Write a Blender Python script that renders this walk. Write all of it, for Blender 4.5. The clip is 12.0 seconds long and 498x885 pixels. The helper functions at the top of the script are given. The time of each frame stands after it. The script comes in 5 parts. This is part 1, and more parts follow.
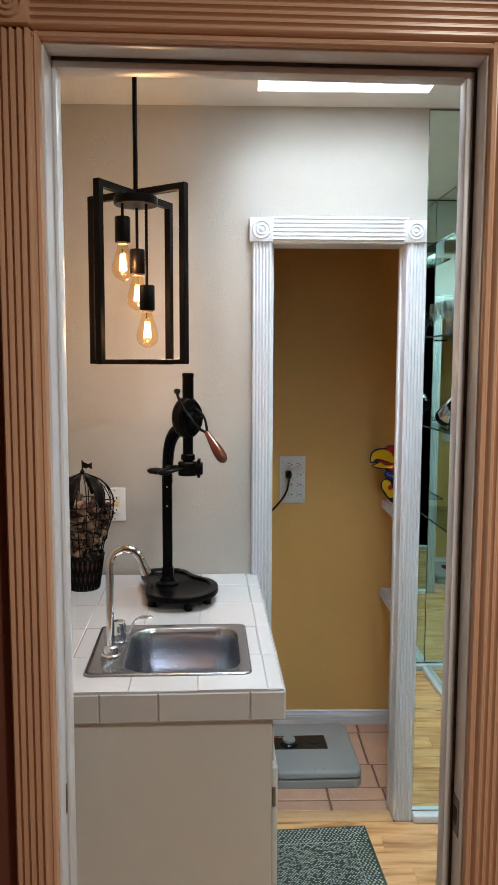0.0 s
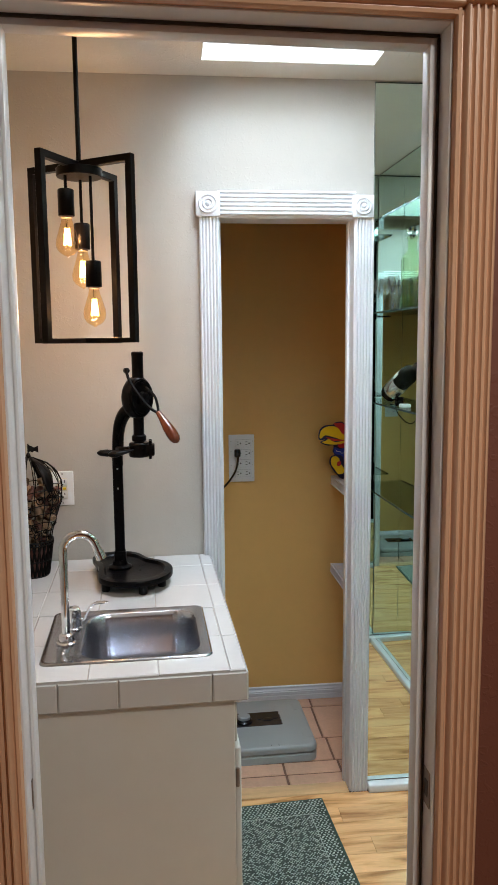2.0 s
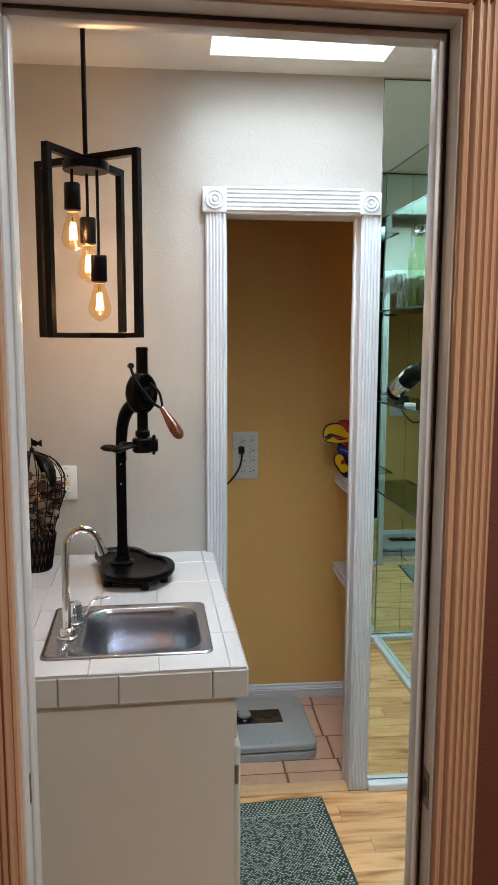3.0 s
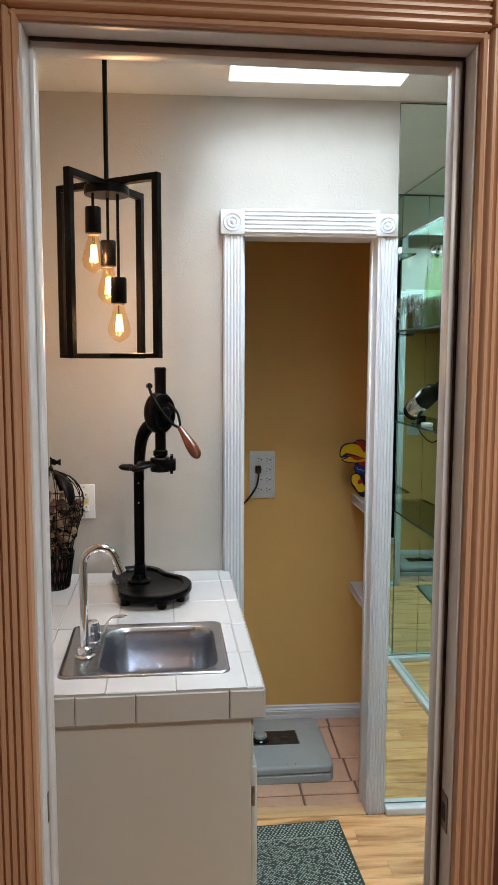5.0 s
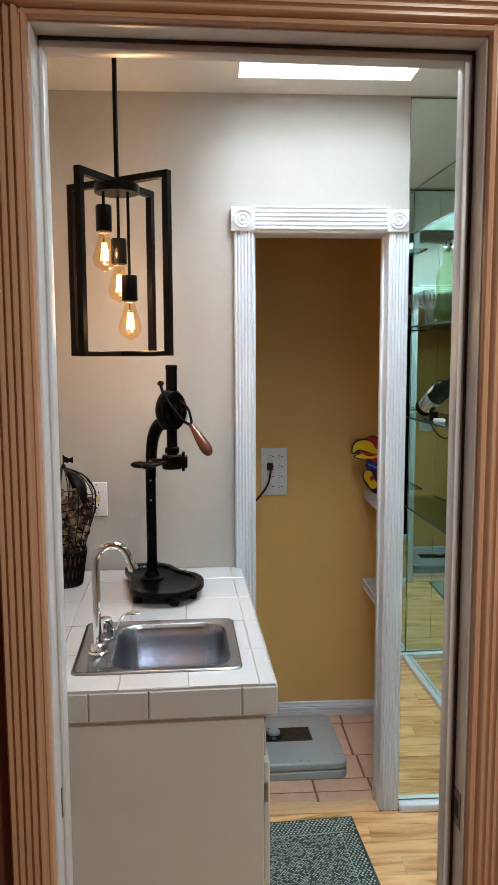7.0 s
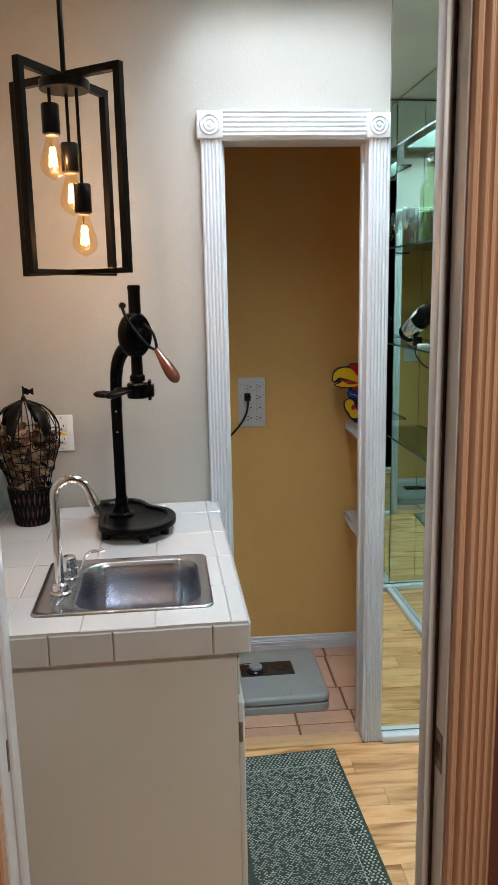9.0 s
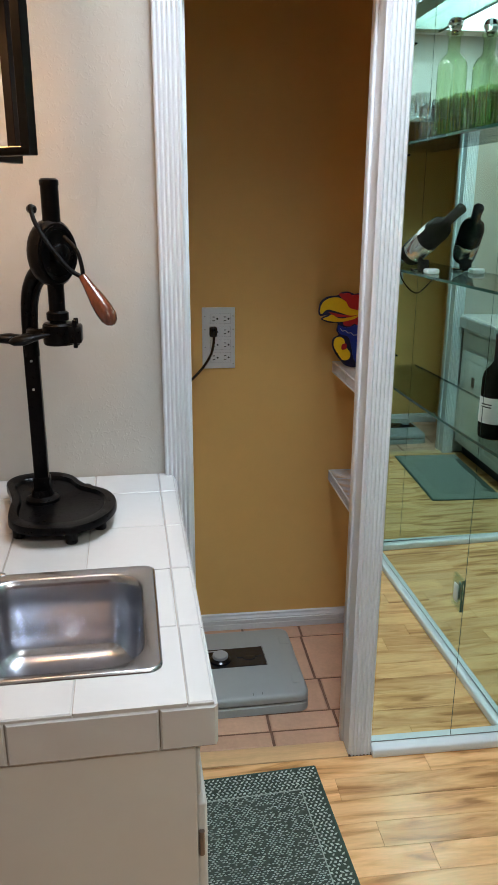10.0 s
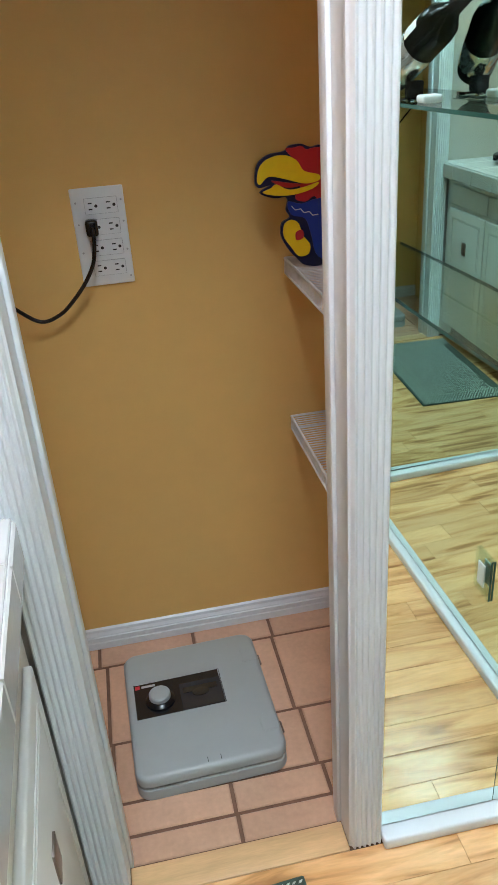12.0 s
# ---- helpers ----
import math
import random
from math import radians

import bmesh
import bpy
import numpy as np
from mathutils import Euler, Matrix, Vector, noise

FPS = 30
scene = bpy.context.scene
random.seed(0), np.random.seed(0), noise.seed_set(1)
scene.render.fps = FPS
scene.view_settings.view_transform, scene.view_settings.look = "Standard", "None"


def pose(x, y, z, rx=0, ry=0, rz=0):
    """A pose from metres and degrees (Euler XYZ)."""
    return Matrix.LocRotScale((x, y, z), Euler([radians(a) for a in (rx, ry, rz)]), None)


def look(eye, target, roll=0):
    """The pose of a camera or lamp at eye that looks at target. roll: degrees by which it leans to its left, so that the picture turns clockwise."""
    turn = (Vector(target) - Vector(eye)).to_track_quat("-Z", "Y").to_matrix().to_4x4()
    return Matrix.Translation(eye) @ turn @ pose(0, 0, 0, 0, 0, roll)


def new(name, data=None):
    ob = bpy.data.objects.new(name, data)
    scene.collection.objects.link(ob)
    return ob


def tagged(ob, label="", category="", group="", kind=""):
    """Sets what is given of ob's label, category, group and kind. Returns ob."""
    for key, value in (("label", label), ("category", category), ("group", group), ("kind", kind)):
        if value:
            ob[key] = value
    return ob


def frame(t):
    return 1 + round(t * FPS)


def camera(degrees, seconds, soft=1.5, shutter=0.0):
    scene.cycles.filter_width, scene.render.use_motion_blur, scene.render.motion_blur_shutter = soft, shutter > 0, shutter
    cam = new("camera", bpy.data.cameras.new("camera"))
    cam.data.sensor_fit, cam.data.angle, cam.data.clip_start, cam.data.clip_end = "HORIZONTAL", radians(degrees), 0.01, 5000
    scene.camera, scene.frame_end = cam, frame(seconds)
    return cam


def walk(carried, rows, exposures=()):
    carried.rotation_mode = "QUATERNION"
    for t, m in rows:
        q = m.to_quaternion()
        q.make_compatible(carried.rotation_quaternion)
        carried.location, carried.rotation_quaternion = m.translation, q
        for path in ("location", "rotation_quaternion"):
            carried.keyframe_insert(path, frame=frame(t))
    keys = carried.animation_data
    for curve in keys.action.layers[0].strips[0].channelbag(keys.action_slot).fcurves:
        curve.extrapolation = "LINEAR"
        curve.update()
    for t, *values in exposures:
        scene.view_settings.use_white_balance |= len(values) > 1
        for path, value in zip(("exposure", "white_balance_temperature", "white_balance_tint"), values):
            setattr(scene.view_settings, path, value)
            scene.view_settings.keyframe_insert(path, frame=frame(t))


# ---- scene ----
cam = camera(36.5, 12.0)
PATH = [
    (0, (-0.129, -2.562, 1.624), (-0.087, -0.572, 1.42), 0.2),
    (0.5, (-0.131, -2.557, 1.622), (-0.025, -0.573, 1.39), -0.5),
    (1, (-0.152, -2.541, 1.621), (0.027, -0.565, 1.368), -0.1),
    (1.5, (-0.158, -2.536, 1.624), (0.04, -0.563, 1.361), -0.2),
    (2, (-0.167, -2.529, 1.621), (0.035, -0.557, 1.361), -0.5),
    (2.5, (-0.165, -2.525, 1.62), (0.029, -0.552, 1.353), -0.1),
    (3, (-0.163, -2.524, 1.619), (0.026, -0.551, 1.352), 0.2),
    (5, (-0.167, -2.534, 1.623), (-0.02, -0.551, 1.405), 0.2),
    (5.5, (-0.166, -2.534, 1.624), (-0.024, -0.551, 1.406), 0.1),
    (6, (-0.163, -2.534, 1.623), (-0.039, -0.55, 1.403), -0.2),
    (6.5, (-0.165, -2.535, 1.623), (-0.051, -0.55, 1.401), -0.2),
    (8.5, (-0.139, -2.523, 1.593), (-0.006, -0.553, 1.274), -0.6),
    (9, (-0.116, -2.409, 1.575), (0.03, -0.453, 1.186), -1.1),
    (9.5, (-0.143, -2.109, 1.579), (0.065, -0.173, 1.122), 0.9),
    (10, (-0.077, -1.824, 1.557), (0.157, 0.069, 0.956), 0.2),
    (10.5, (0.019, -1.549, 1.562), (0.222, 0.324, 0.891), 1.3),
    (11, (0.024, -1.288, 1.519), (0.315, 0.52, 0.713), 0.8),
    (11.5, (0.062, -1.113, 1.506), (0.456, 0.654, 0.656), -0.7),
    (12, (0.146, -0.962, 1.467), (0.429, 0.787, 0.54), -4.2),
]
# the clip's camera opens up as it nears the dark closet
EXPOSURES = [(0.0, 0.24), (8.5, 0.26), (9.0, 0.24), (9.5, 0.17), (10.0, 0.24), (10.5, 0.34), (11.0, 0.46), (11.5, 0.60), (12.0, 0.72)]
walk(cam, [(t, look(eye, target, roll)) for t, eye, target, roll in PATH], EXPOSURES)

# ---- lengths of the place ----
EAST = pose(0.950, -0.006, 0, 0, 0, -2.0)   # the mirrored wall stands a little askew
CEIL = 2.465          # ceiling of the bar room
XL, XR = -0.73, 0.950  # left wall, mirrored wall
YN = -1.36            # room face of the near wall
YH = -1.462            # hallway face of the near wall
DL, DR, DT = -0.389, 0.222, 2.0555   # clear opening of the near doorway
OL, OR, OT = 0.0, 0.447, 2.026     # clear opening of the closet doorway
CB = 0.725            # back wall of the closet
SKX0, SKX1, SKY0, SKY1 = -0.055, 0.475, -1.16, -0.135   # skylight
SKH = 0.76            # height of its shaft

# ---- world and large lights ----
world = bpy.data.worlds.new("world")
scene.world = world
world.use_nodes = True
wn = world.node_tree
sky = wn.nodes.new("ShaderNodeTexSky")
sky.sky_type, sky.sun_disc, sky.sun_elevation, sky.sun_rotation = "NISHITA", False, radians(50), radians(200)
wn.links.new(sky.outputs[0], wn.nodes["Background"].inputs[0])
wn.nodes["Background"].inputs[1].default_value = 0.1


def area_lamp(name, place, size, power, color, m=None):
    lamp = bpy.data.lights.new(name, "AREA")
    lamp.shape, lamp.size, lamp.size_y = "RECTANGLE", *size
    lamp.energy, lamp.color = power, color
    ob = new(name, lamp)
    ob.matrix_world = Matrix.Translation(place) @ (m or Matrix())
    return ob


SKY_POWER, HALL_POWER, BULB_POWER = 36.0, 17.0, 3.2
area_lamp("skylight_daylight", ((SKX0 + SKX1) / 2, (SKY0 + SKY1) / 2, CEIL + SKH - 0.01), (SKX1 - SKX0 - 0.02, SKY1 - SKY0 - 0.02), SKY_POWER, (0.69, 0.83, 1.0))
# unseen lamp assumed in the hall to light the casing and cabinet end
area_lamp("hall_lamp_unseen", (0.45, -2.55, 2.42), (0.16, 0.16), HALL_POWER, (1.0, 0.94, 0.84))


# ---- materials ----
def mat(name, color, rough=0.5, metal=0.0, var=0.06, scale=8.0, bump=0.0, bscale=120.0, dist=0.002, random_hue=0.0, coat=0.0, stretch=None, rvar=0.08):
    """A plain painted, glazed or metal surface: two sizes of colour variation, uneven gloss and a fine relief."""
    m = bpy.data.materials.new(name)
    m.use_nodes = True
    nt = m.node_tree
    n, l = nt.nodes, nt.links
    b = n["Principled BSDF"]
    tc = n.new("ShaderNodeTexCoord")
    mp = n.new("ShaderNodeMapping")
    l.new(tc.outputs["Object"], mp.inputs[0])
    if stretch:
        mp.inputs["Scale"].default_value = stretch
    big, small = n.new("ShaderNodeTexNoise"), n.new("ShaderNodeTexNoise")
    big.inputs["Scale"].default_value, small.inputs["Scale"].default_value = scale, scale * 9
    big.inputs["Detail"].default_value = 4
    mix = n.new("ShaderNodeMix")
    mix.data_type = "FLOAT"
    mix.inputs[0].default_value = 0.35
    ramp = n.new("ShaderNodeMapRange")
    ramp.inputs[1].default_value, ramp.inputs[2].default_value = 0.3, 0.7
    ramp.inputs[3].default_value, ramp.inputs[4].default_value = 1 - var, 1 + var
    for tex in (big, small):
        l.new(mp.outputs[0], tex.inputs["Vector"])
    l.new(big.outputs[0], mix.inputs[2])
    l.new(small.outputs[0], mix.inputs[3])
    l.new(mix.outputs[0], ramp.inputs[0])
    hsv = n.new("ShaderNodeHueSaturation")
    hsv.inputs["Color"].default_value = (*color, 1)
    if random_hue:
        info = n.new("ShaderNodeObjectInfo")
        rr = n.new("ShaderNodeMapRange")
        rr.inputs[3].default_value, rr.inputs[4].default_value = 1 - random_hue, 1 + random_hue
        l.new(info.outputs["Random"], rr.inputs[0])
        mul = n.new("ShaderNodeMath")
        mul.operation = "MULTIPLY"
        l.new(rr.outputs[0], mul.inputs[0])
        l.new(ramp.outputs[0], mul.inputs[1])
        l.new(mul.outputs[0], hsv.inputs["Value"])
    else:
        l.new(ramp.outputs[0], hsv.inputs["Value"])
    l.new(hsv.outputs[0], b.inputs["Base Color"])
    rg = n.new("ShaderNodeMapRange")
    rg.inputs[3].default_value, rg.inputs[4].default_value = max(rough - rvar, 0.02), rough + rvar
    l.new(small.outputs[0], rg.inputs[0])
    l.new(rg.outputs[0], b.inputs["Roughness"])
    b.inputs["Metallic"].default_value = metal
    b.inputs["Coat Weight"].default_value = coat
    if bump:
        bt, bp = n.new("ShaderNodeTexNoise"), n.new("ShaderNodeBump")
        bt.inputs["Scale"].default_value, bt.inputs["Detail"].default_value = bscale, 3
        l.new(mp.outputs[0], bt.inputs["Vector"])
        l.new(bt.outputs[0], bp.inputs["Height"])
        bp.inputs["Strength"].default_value, bp.inputs["Distance"].default_value = bump, dist
        l.new(bp.outputs[0], b.inputs["Normal"])
    return m


def wall_paint(name, color, rough, relief=0.5):
    """Knock-down textured drywall: soft flat splatters over a fine roller grain."""
    m = mat(name, color, rough, var=0.035, scale=2.5)
    n, l = m.node_tree.nodes, m.node_tree.links
    tc = n["Texture Coordinate"]
    a, c, r, add, bp = (n.new("ShaderNode" + k) for k in ("TexNoise", "TexNoise", "ValToRGB", "Math", "Bump"))
    a.inputs["Scale"].default_value, a.inputs["Detail"].default_value, a.inputs["Distortion"].default_value = 80, 2.0, 0.9
    c.inputs["Scale"].default_value = 260
    r.color_ramp.elements[0].position, r.color_ramp.elements[1].position = 0.53, 0.66
    l.new(tc.outputs["Object"], a.inputs["Vector"])
    l.new(tc.outputs["Object"], c.inputs["Vector"])
    l.new(a.outputs[0], r.inputs[0])
    l.new(r.outputs[0], add.inputs[0])
    sc = n.new("ShaderNodeMath")
    sc.operation = "MULTIPLY"
    sc.inputs[1].default_value = 0.35
    l.new(c.outputs[0], sc.inputs[0])
    l.new(sc.outputs[0], add.inputs[1])
    l.new(add.outputs[0], bp.inputs["Height"])
    bp.inputs["Strength"].default_value, bp.inputs["Distance"].default_value = relief, 0.0016
    l.new(bp.outputs[0], n["Principled BSDF"].inputs["Normal"])
    return m


def glass(name, color, rough=0.0, ior=1.45):
    m = bpy.data.materials.new(name)
    m.use_nodes = True
    b = m.node_tree.nodes["Principled BSDF"]
    b.inputs["Base Color"].default_value = (*color, 1)
    b.inputs["Roughness"].default_value = rough
    b.inputs["Transmission Weight"].default_value = 1
    b.inputs["IOR"].default_value = ior
    return m


def thin_glass(name, color, ior=1.5):
    """Glass of thin walls: tinted clear with a mirror-like gloss that grows at grazing angles."""
    m = bpy.data.materials.new(name)
    m.use_nodes = True
    n, l = m.node_tree.nodes, m.node_tree.links
    n.remove(n["Principled BSDF"])
    mix, clear, gloss, fr = (n.new("ShaderNode" + k) for k in ("MixShader", "BsdfTransparent", "BsdfGlossy", "LayerWeight"))
    power, gain = n.new("ShaderNodeMath"), n.new("ShaderNodeMath")
    power.operation, gain.operation = "POWER", "MULTIPLY_ADD"
    clear.inputs["Color"].default_value = (*color, 1)
    gloss.inputs["Roughness"].default_value = 0.02
    fr.inputs["Blend"].default_value = 0.5
    power.inputs[1].default_value = 5.0
    f0 = ((ior - 1) / (ior + 1)) ** 2
    gain.inputs[1].default_value, gain.inputs[2].default_value = 1 - f0, f0
    l.new(fr.outputs["Facing"], power.inputs[0])
    l.new(power.outputs[0], gain.inputs[0])
    l.new(gain.outputs[0], mix.inputs[0])
    l.new(clear.outputs[0], mix.inputs[1])
    l.new(gloss.outputs[0], mix.inputs[2])
    l.new(mix.outputs[0], n["Material Output"].inputs[0])
    return m


def wood_floor(name, dark=1.0):
    """Pale hickory-like boards: long grain along x, brown streaks, each board its own tone."""
    m = bpy.data.materials.new(name)
    m.use_nodes = True
    n, l = m.node_tree.nodes, m.node_tree.links
    b = n["Principled BSDF"]
    tc, mp, info, comb, va = (n.new("ShaderNode" + k) for k in ("TexCoord", "Mapping", "ObjectInfo", "CombineXYZ", "VectorMath"))
    l.new(tc.outputs["Object"], va.inputs[0])
    mulr = n.new("ShaderNodeMath")
    mulr.operation = "MULTIPLY"
    mulr.inputs[1].default_value = 37.0
    l.new(info.outputs["Random"], mulr.inputs[0])
    for k in range(3):
        l.new(mulr.outputs[0], comb.inputs[k])
    l.new(comb.outputs[0], va.inputs[1])
    l.new(va.outputs[0], mp.inputs[0])
    mp.inputs["Scale"].default_value = (1.6, 11.0, 1.0)
    streak, grain = n.new("ShaderNodeTexNoise"), n.new("ShaderNodeTexNoise")
    streak.inputs["Scale"].default_value, streak.inputs["Detail"].default_value, streak.inputs["Distortion"].default_value = 2.0, 5, 0.9
    grain.inputs["Scale"].default_value, grain.inputs["Detail"].default_value = 16, 6
    l.new(mp.outputs[0], streak.inputs["Vector"])
    l.new(mp.outputs[0], grain.inputs["Vector"])
    ramp = n.new("ShaderNodeValToRGB")
    e = ramp.color_ramp.elements
    e[0].position, e[0].color = 0.32, (0.40 * dark, 0.185 * dark, 0.070 * dark, 1)
    e[1].position, e[1].color = 0.58, (0.86 * dark, 0.50 * dark, 0.235 * dark, 1)
    mid = e.new(0.43)
    mid.color = (0.70 * dark, 0.36 * dark, 0.145 * dark, 1)
    l.new(streak.outputs[0], ramp.inputs[0])
    hsv = n.new("ShaderNodeHueSaturation")
    l.new(ramp.outputs[0], hsv.inputs["Color"])
    gr, rr, mul = n.new("ShaderNodeMapRange"), n.new("ShaderNodeMapRange"), n.new("ShaderNodeMath")
    gr.inputs[1].default_value, gr.inputs[2].default_value, gr.inputs[3].default_value, gr.inputs[4].default_value = 0.3, 0.7, 0.93, 1.06
    rr.inputs[3].default_value, rr.inputs[4].default_value = 0.91, 1.09
    l.new(grain.outputs[0], gr.inputs[0])
    l.new(info.outputs["Random"], rr.inputs[0])
    mul.operation = "MULTIPLY"
    l.new(gr.outputs[0], mul.inputs[0])
    l.new(rr.outputs[0], mul.inputs[1])
    l.new(mul.outputs[0], hsv.inputs["Value"])
    l.new(hsv.outputs[0], b.inputs["Base Color"])
    ro = n.new("ShaderNodeMapRange")
    ro.inputs[3].default_value, ro.inputs[4].default_value = 0.13, 0.29
    l.new(grain.outputs[0], ro.inputs[0])
    l.new(ro.outputs[0], b.inputs["Roughness"])
    bp = n.new("ShaderNodeBump")
    bp.inputs["Strength"].default_value, bp.inputs["Distance"].default_value = 0.12, 0.001
    l.new(grain.outputs[0], bp.inputs["Height"])
    l.new(bp.outputs[0], b.inputs["Normal"])
    return m


def glow(name, color, strength):
    m = bpy.data.materials.new(name)
    m.use_nodes = True
    b = m.node_tree.nodes["Principled BSDF"]
    b.inputs["Emission Color"].default_value = (*color, 1)
    b.inputs["Emission Strength"].default_value = strength
    return m


BEIGE = wall_paint("beige_wall_paint", (0.455, 0.432, 0.395), 0.55, 0.16)
CEILW = wall_paint("white_ceiling_paint", (0.72, 0.71, 0.67), 0.7, 0.35)
MUSTARD = wall_paint("mustard_wall_paint", (0.80, 0.49, 0.16), 0.6, 0.08)
HALLW = wall_paint("brown_hall_paint", (0.16, 0.055, 0.035), 0.6, 0.3)
TRIM = mat("white_gloss_trim", (0.72, 0.74, 0.77), 0.30, var=0.015, scale=5, rvar=0.0)
# cream trim with the hall's warm light tinted into the base colour
HTRIM = mat("cream_trim_warm_tint", (0.62, 0.385, 0.25), 0.26, var=0.02, scale=5, rvar=0.0)
CAB = mat("cream_cabinet_paint", (0.62, 0.61, 0.58), 0.38, var=0.02, scale=3, bump=0.03, bscale=90)
TILE = mat("white_glazed_tile", (0.55, 0.54, 0.53), 0.16, var=0.02, scale=6, random_hue=0.025, bump=0.06, bscale=25, rvar=0.05)
GROUT = mat("grey_grout", (0.34, 0.31, 0.27), 0.9, var=0.12, scale=40, bump=0.3, bscale=400)
STEEL = mat("brushed_stainless_steel", (0.48, 0.495, 0.54), 0.24, 1.0, var=0.0, scale=5, rvar=0.0)
CHROME = mat("polished_chrome", (0.80, 0.80, 0.80), 0.06, 1.0, var=0.02, rvar=0.03)
IRON = mat("black_cast_iron", (0.002, 0.002, 0.0025), 0.30, 0.0, var=0.3, scale=20, bump=0.10, bscale=160, rvar=0.08)
BLACK = mat("black_satin_metal", (0.0025, 0.002, 0.002), 0.34, 0.0, var=0.15, scale=14, rvar=0.06)
BRONZE = mat("dark_bronze", (0.25, 0.20, 0.17), 0.34, 0.8, var=0.2, scale=20)
HANDLEW = mat("polished_red_brown_wood", (0.12, 0.03, 0.012), 0.20, var=0.3, scale=18, stretch=(6, 6, 1), coat=0.5)
TERRA = mat("terracotta_tile", (0.60, 0.355, 0.235), 0.42, var=0.14, scale=9, random_hue=0.09, bump=0.2, bscale=60)
TGROUT = mat("brown_tile_grout", (0.20, 0.105, 0.065), 0.95, var=0.2, scale=40, bump=0.4, bscale=300)
GREY = mat("grey_powder_coat", (0.34, 0.365, 0.36), 0.38, var=0.03, scale=6, rvar=0.03)
PLASTIC = mat("white_plastic", (0.76, 0.77, 0.78), 0.32, var=0.02)
SLOT = mat("dark_slot", (0.03, 0.03, 0.03), 0.6)
BLACKP = mat("black_glossy_plastic", (0.012, 0.012, 0.013), 0.18, var=0.2)
SILVERP = mat("silver_label", (0.45, 0.45, 0.45), 0.4, 0.4)
REDP = mat("red_paint", (0.50, 0.02, 0.03), 0.4)
BLUEP = mat("blue_paint", (0.015, 0.05, 0.38), 0.4)
NAVYP = mat("navy_paint", (0.006, 0.010, 0.06), 0.4)
YELLOWP = mat("yellow_paint", (0.85, 0.60, 0.02), 0.4)
WIREW = mat("white_vinyl_wire", (0.70, 0.70, 0.72), 0.4)
CORK = mat("wine_cork", (0.40, 0.27, 0.17), 0.85, var=0.35, scale=60, random_hue=0.25, bump=0.4, bscale=300)
CORK2 = mat("stained_wine_cork", (0.11, 0.045, 0.035), 0.85, var=0.35, scale=60, bump=0.4, bscale=300)
RUG = mat("green_wool_field", (0.060, 0.074, 0.058), 0.95, var=0.3, scale=70, bump=0.3, bscale=260, dist=0.003, rvar=0.02)
RUGB = mat("green_wool_border", (0.048, 0.066, 0.048), 0.95, var=0.3, scale=70, bump=0.3, bscale=220, dist=0.003, rvar=0.02)
RUGE = mat("dark_green_binding", (0.05, 0.085, 0.065), 0.95, var=0.2, scale=90, bump=0.5, bscale=400)
FLOORW = wood_floor("pale_wood_boards")
FLOORG = mat("floor_gap_dark", (0.10, 0.05, 0.025), 0.9)
THRESH = mat("honey_wood_threshold", (0.68, 0.42, 0.21), 0.34, var=0.16, scale=4, stretch=(1, 9, 9))
MIRROR = bpy.data.materials.new("green_tinted_mirror")
MIRROR.use_nodes = True
_b = MIRROR.node_tree.nodes["Principled BSDF"]
_b.inputs["Base Color"].default_value, _b.inputs["Metallic"].default_value, _b.inputs["Roughness"].default_value = (0.78, 0.92, 0.88, 1), 1.0, 0.0
MEDGE = mat("dark_green_mirror_edge", (0.03, 0.07, 0.06), 0.3)
SHELFG = thin_glass("clear_shelf_glass", (0.90, 0.97, 0.94))
SHELFE = mat("dark_green_glass_edge", (0.03, 0.10, 0.085), 0.12, coat=0.3, rvar=0.02)
CLEARG = thin_glass("clear_glass", (0.96, 0.98, 0.975), 2.1)
GREENG = thin_glass("pale_green_glass", (0.84, 0.97, 0.76), 2.1)
AMBERG = thin_glass("amber_bulb_glass", (1.0, 0.86, 0.64), 1.35)
CRYSTAL = glass("solid_clear_glass", (0.97, 0.99, 0.98))
BOTTLEG = mat("dark_bottle_glass", (0.004, 0.006, 0.004), 0.04, var=0.1, coat=0.0, rvar=0.02)
LABEL = mat("pale_paper_label", (0.62, 0.62, 0.60), 0.5)
SILVER = mat("bright_silver_sleeve", (0.6, 0.6, 0.6), 0.15, 0.9)
FILAMENT = glow("hot_filament", (1.0, 0.50, 0.15), 15.0)
for _m, _v in ((IRON, 0.12), (BLACK, 0.14), (BOTTLEG, 0.2)):
    _m.node_tree.nodes["Principled BSDF"].inputs["Specular IOR Level"].default_value = _v
DIFFUSER = glow("skylight_diffuser", (0.93, 0.98, 1.0), 3.0)


# ---- mesh helpers ----
def box(bm, x0, x1, y0, y1, z0, z1, bevel=0.0, seg=2, m=None):
    """A block between two corners, with rounded edges where asked."""
    vs = bmesh.ops.create_cube(bm, size=1.0)["verts"]
    for v in vs:
        v.co = Vector(((x0 + x1) / 2 + v.co.x * (x1 - x0), (y0 + y1) / 2 + v.co.y * (y1 - y0), (z0 + z1) / 2 + v.co.z * (z1 - z0)))
    if bevel:
        es = list({e for v in vs for e in v.link_edges})
        out = bmesh.ops.bevel(bm, geom=es, offset=bevel, segments=seg, affect="EDGES", profile=0.5)
        vs = list({v for f in out["faces"] for v in f.verts} | {v for v in vs if v.is_valid})
    if m:
        for v in vs:
            v.co = m @ v.co
    return bm


def B(*a, **k):
    return box(bmesh.new(), *a, **k)


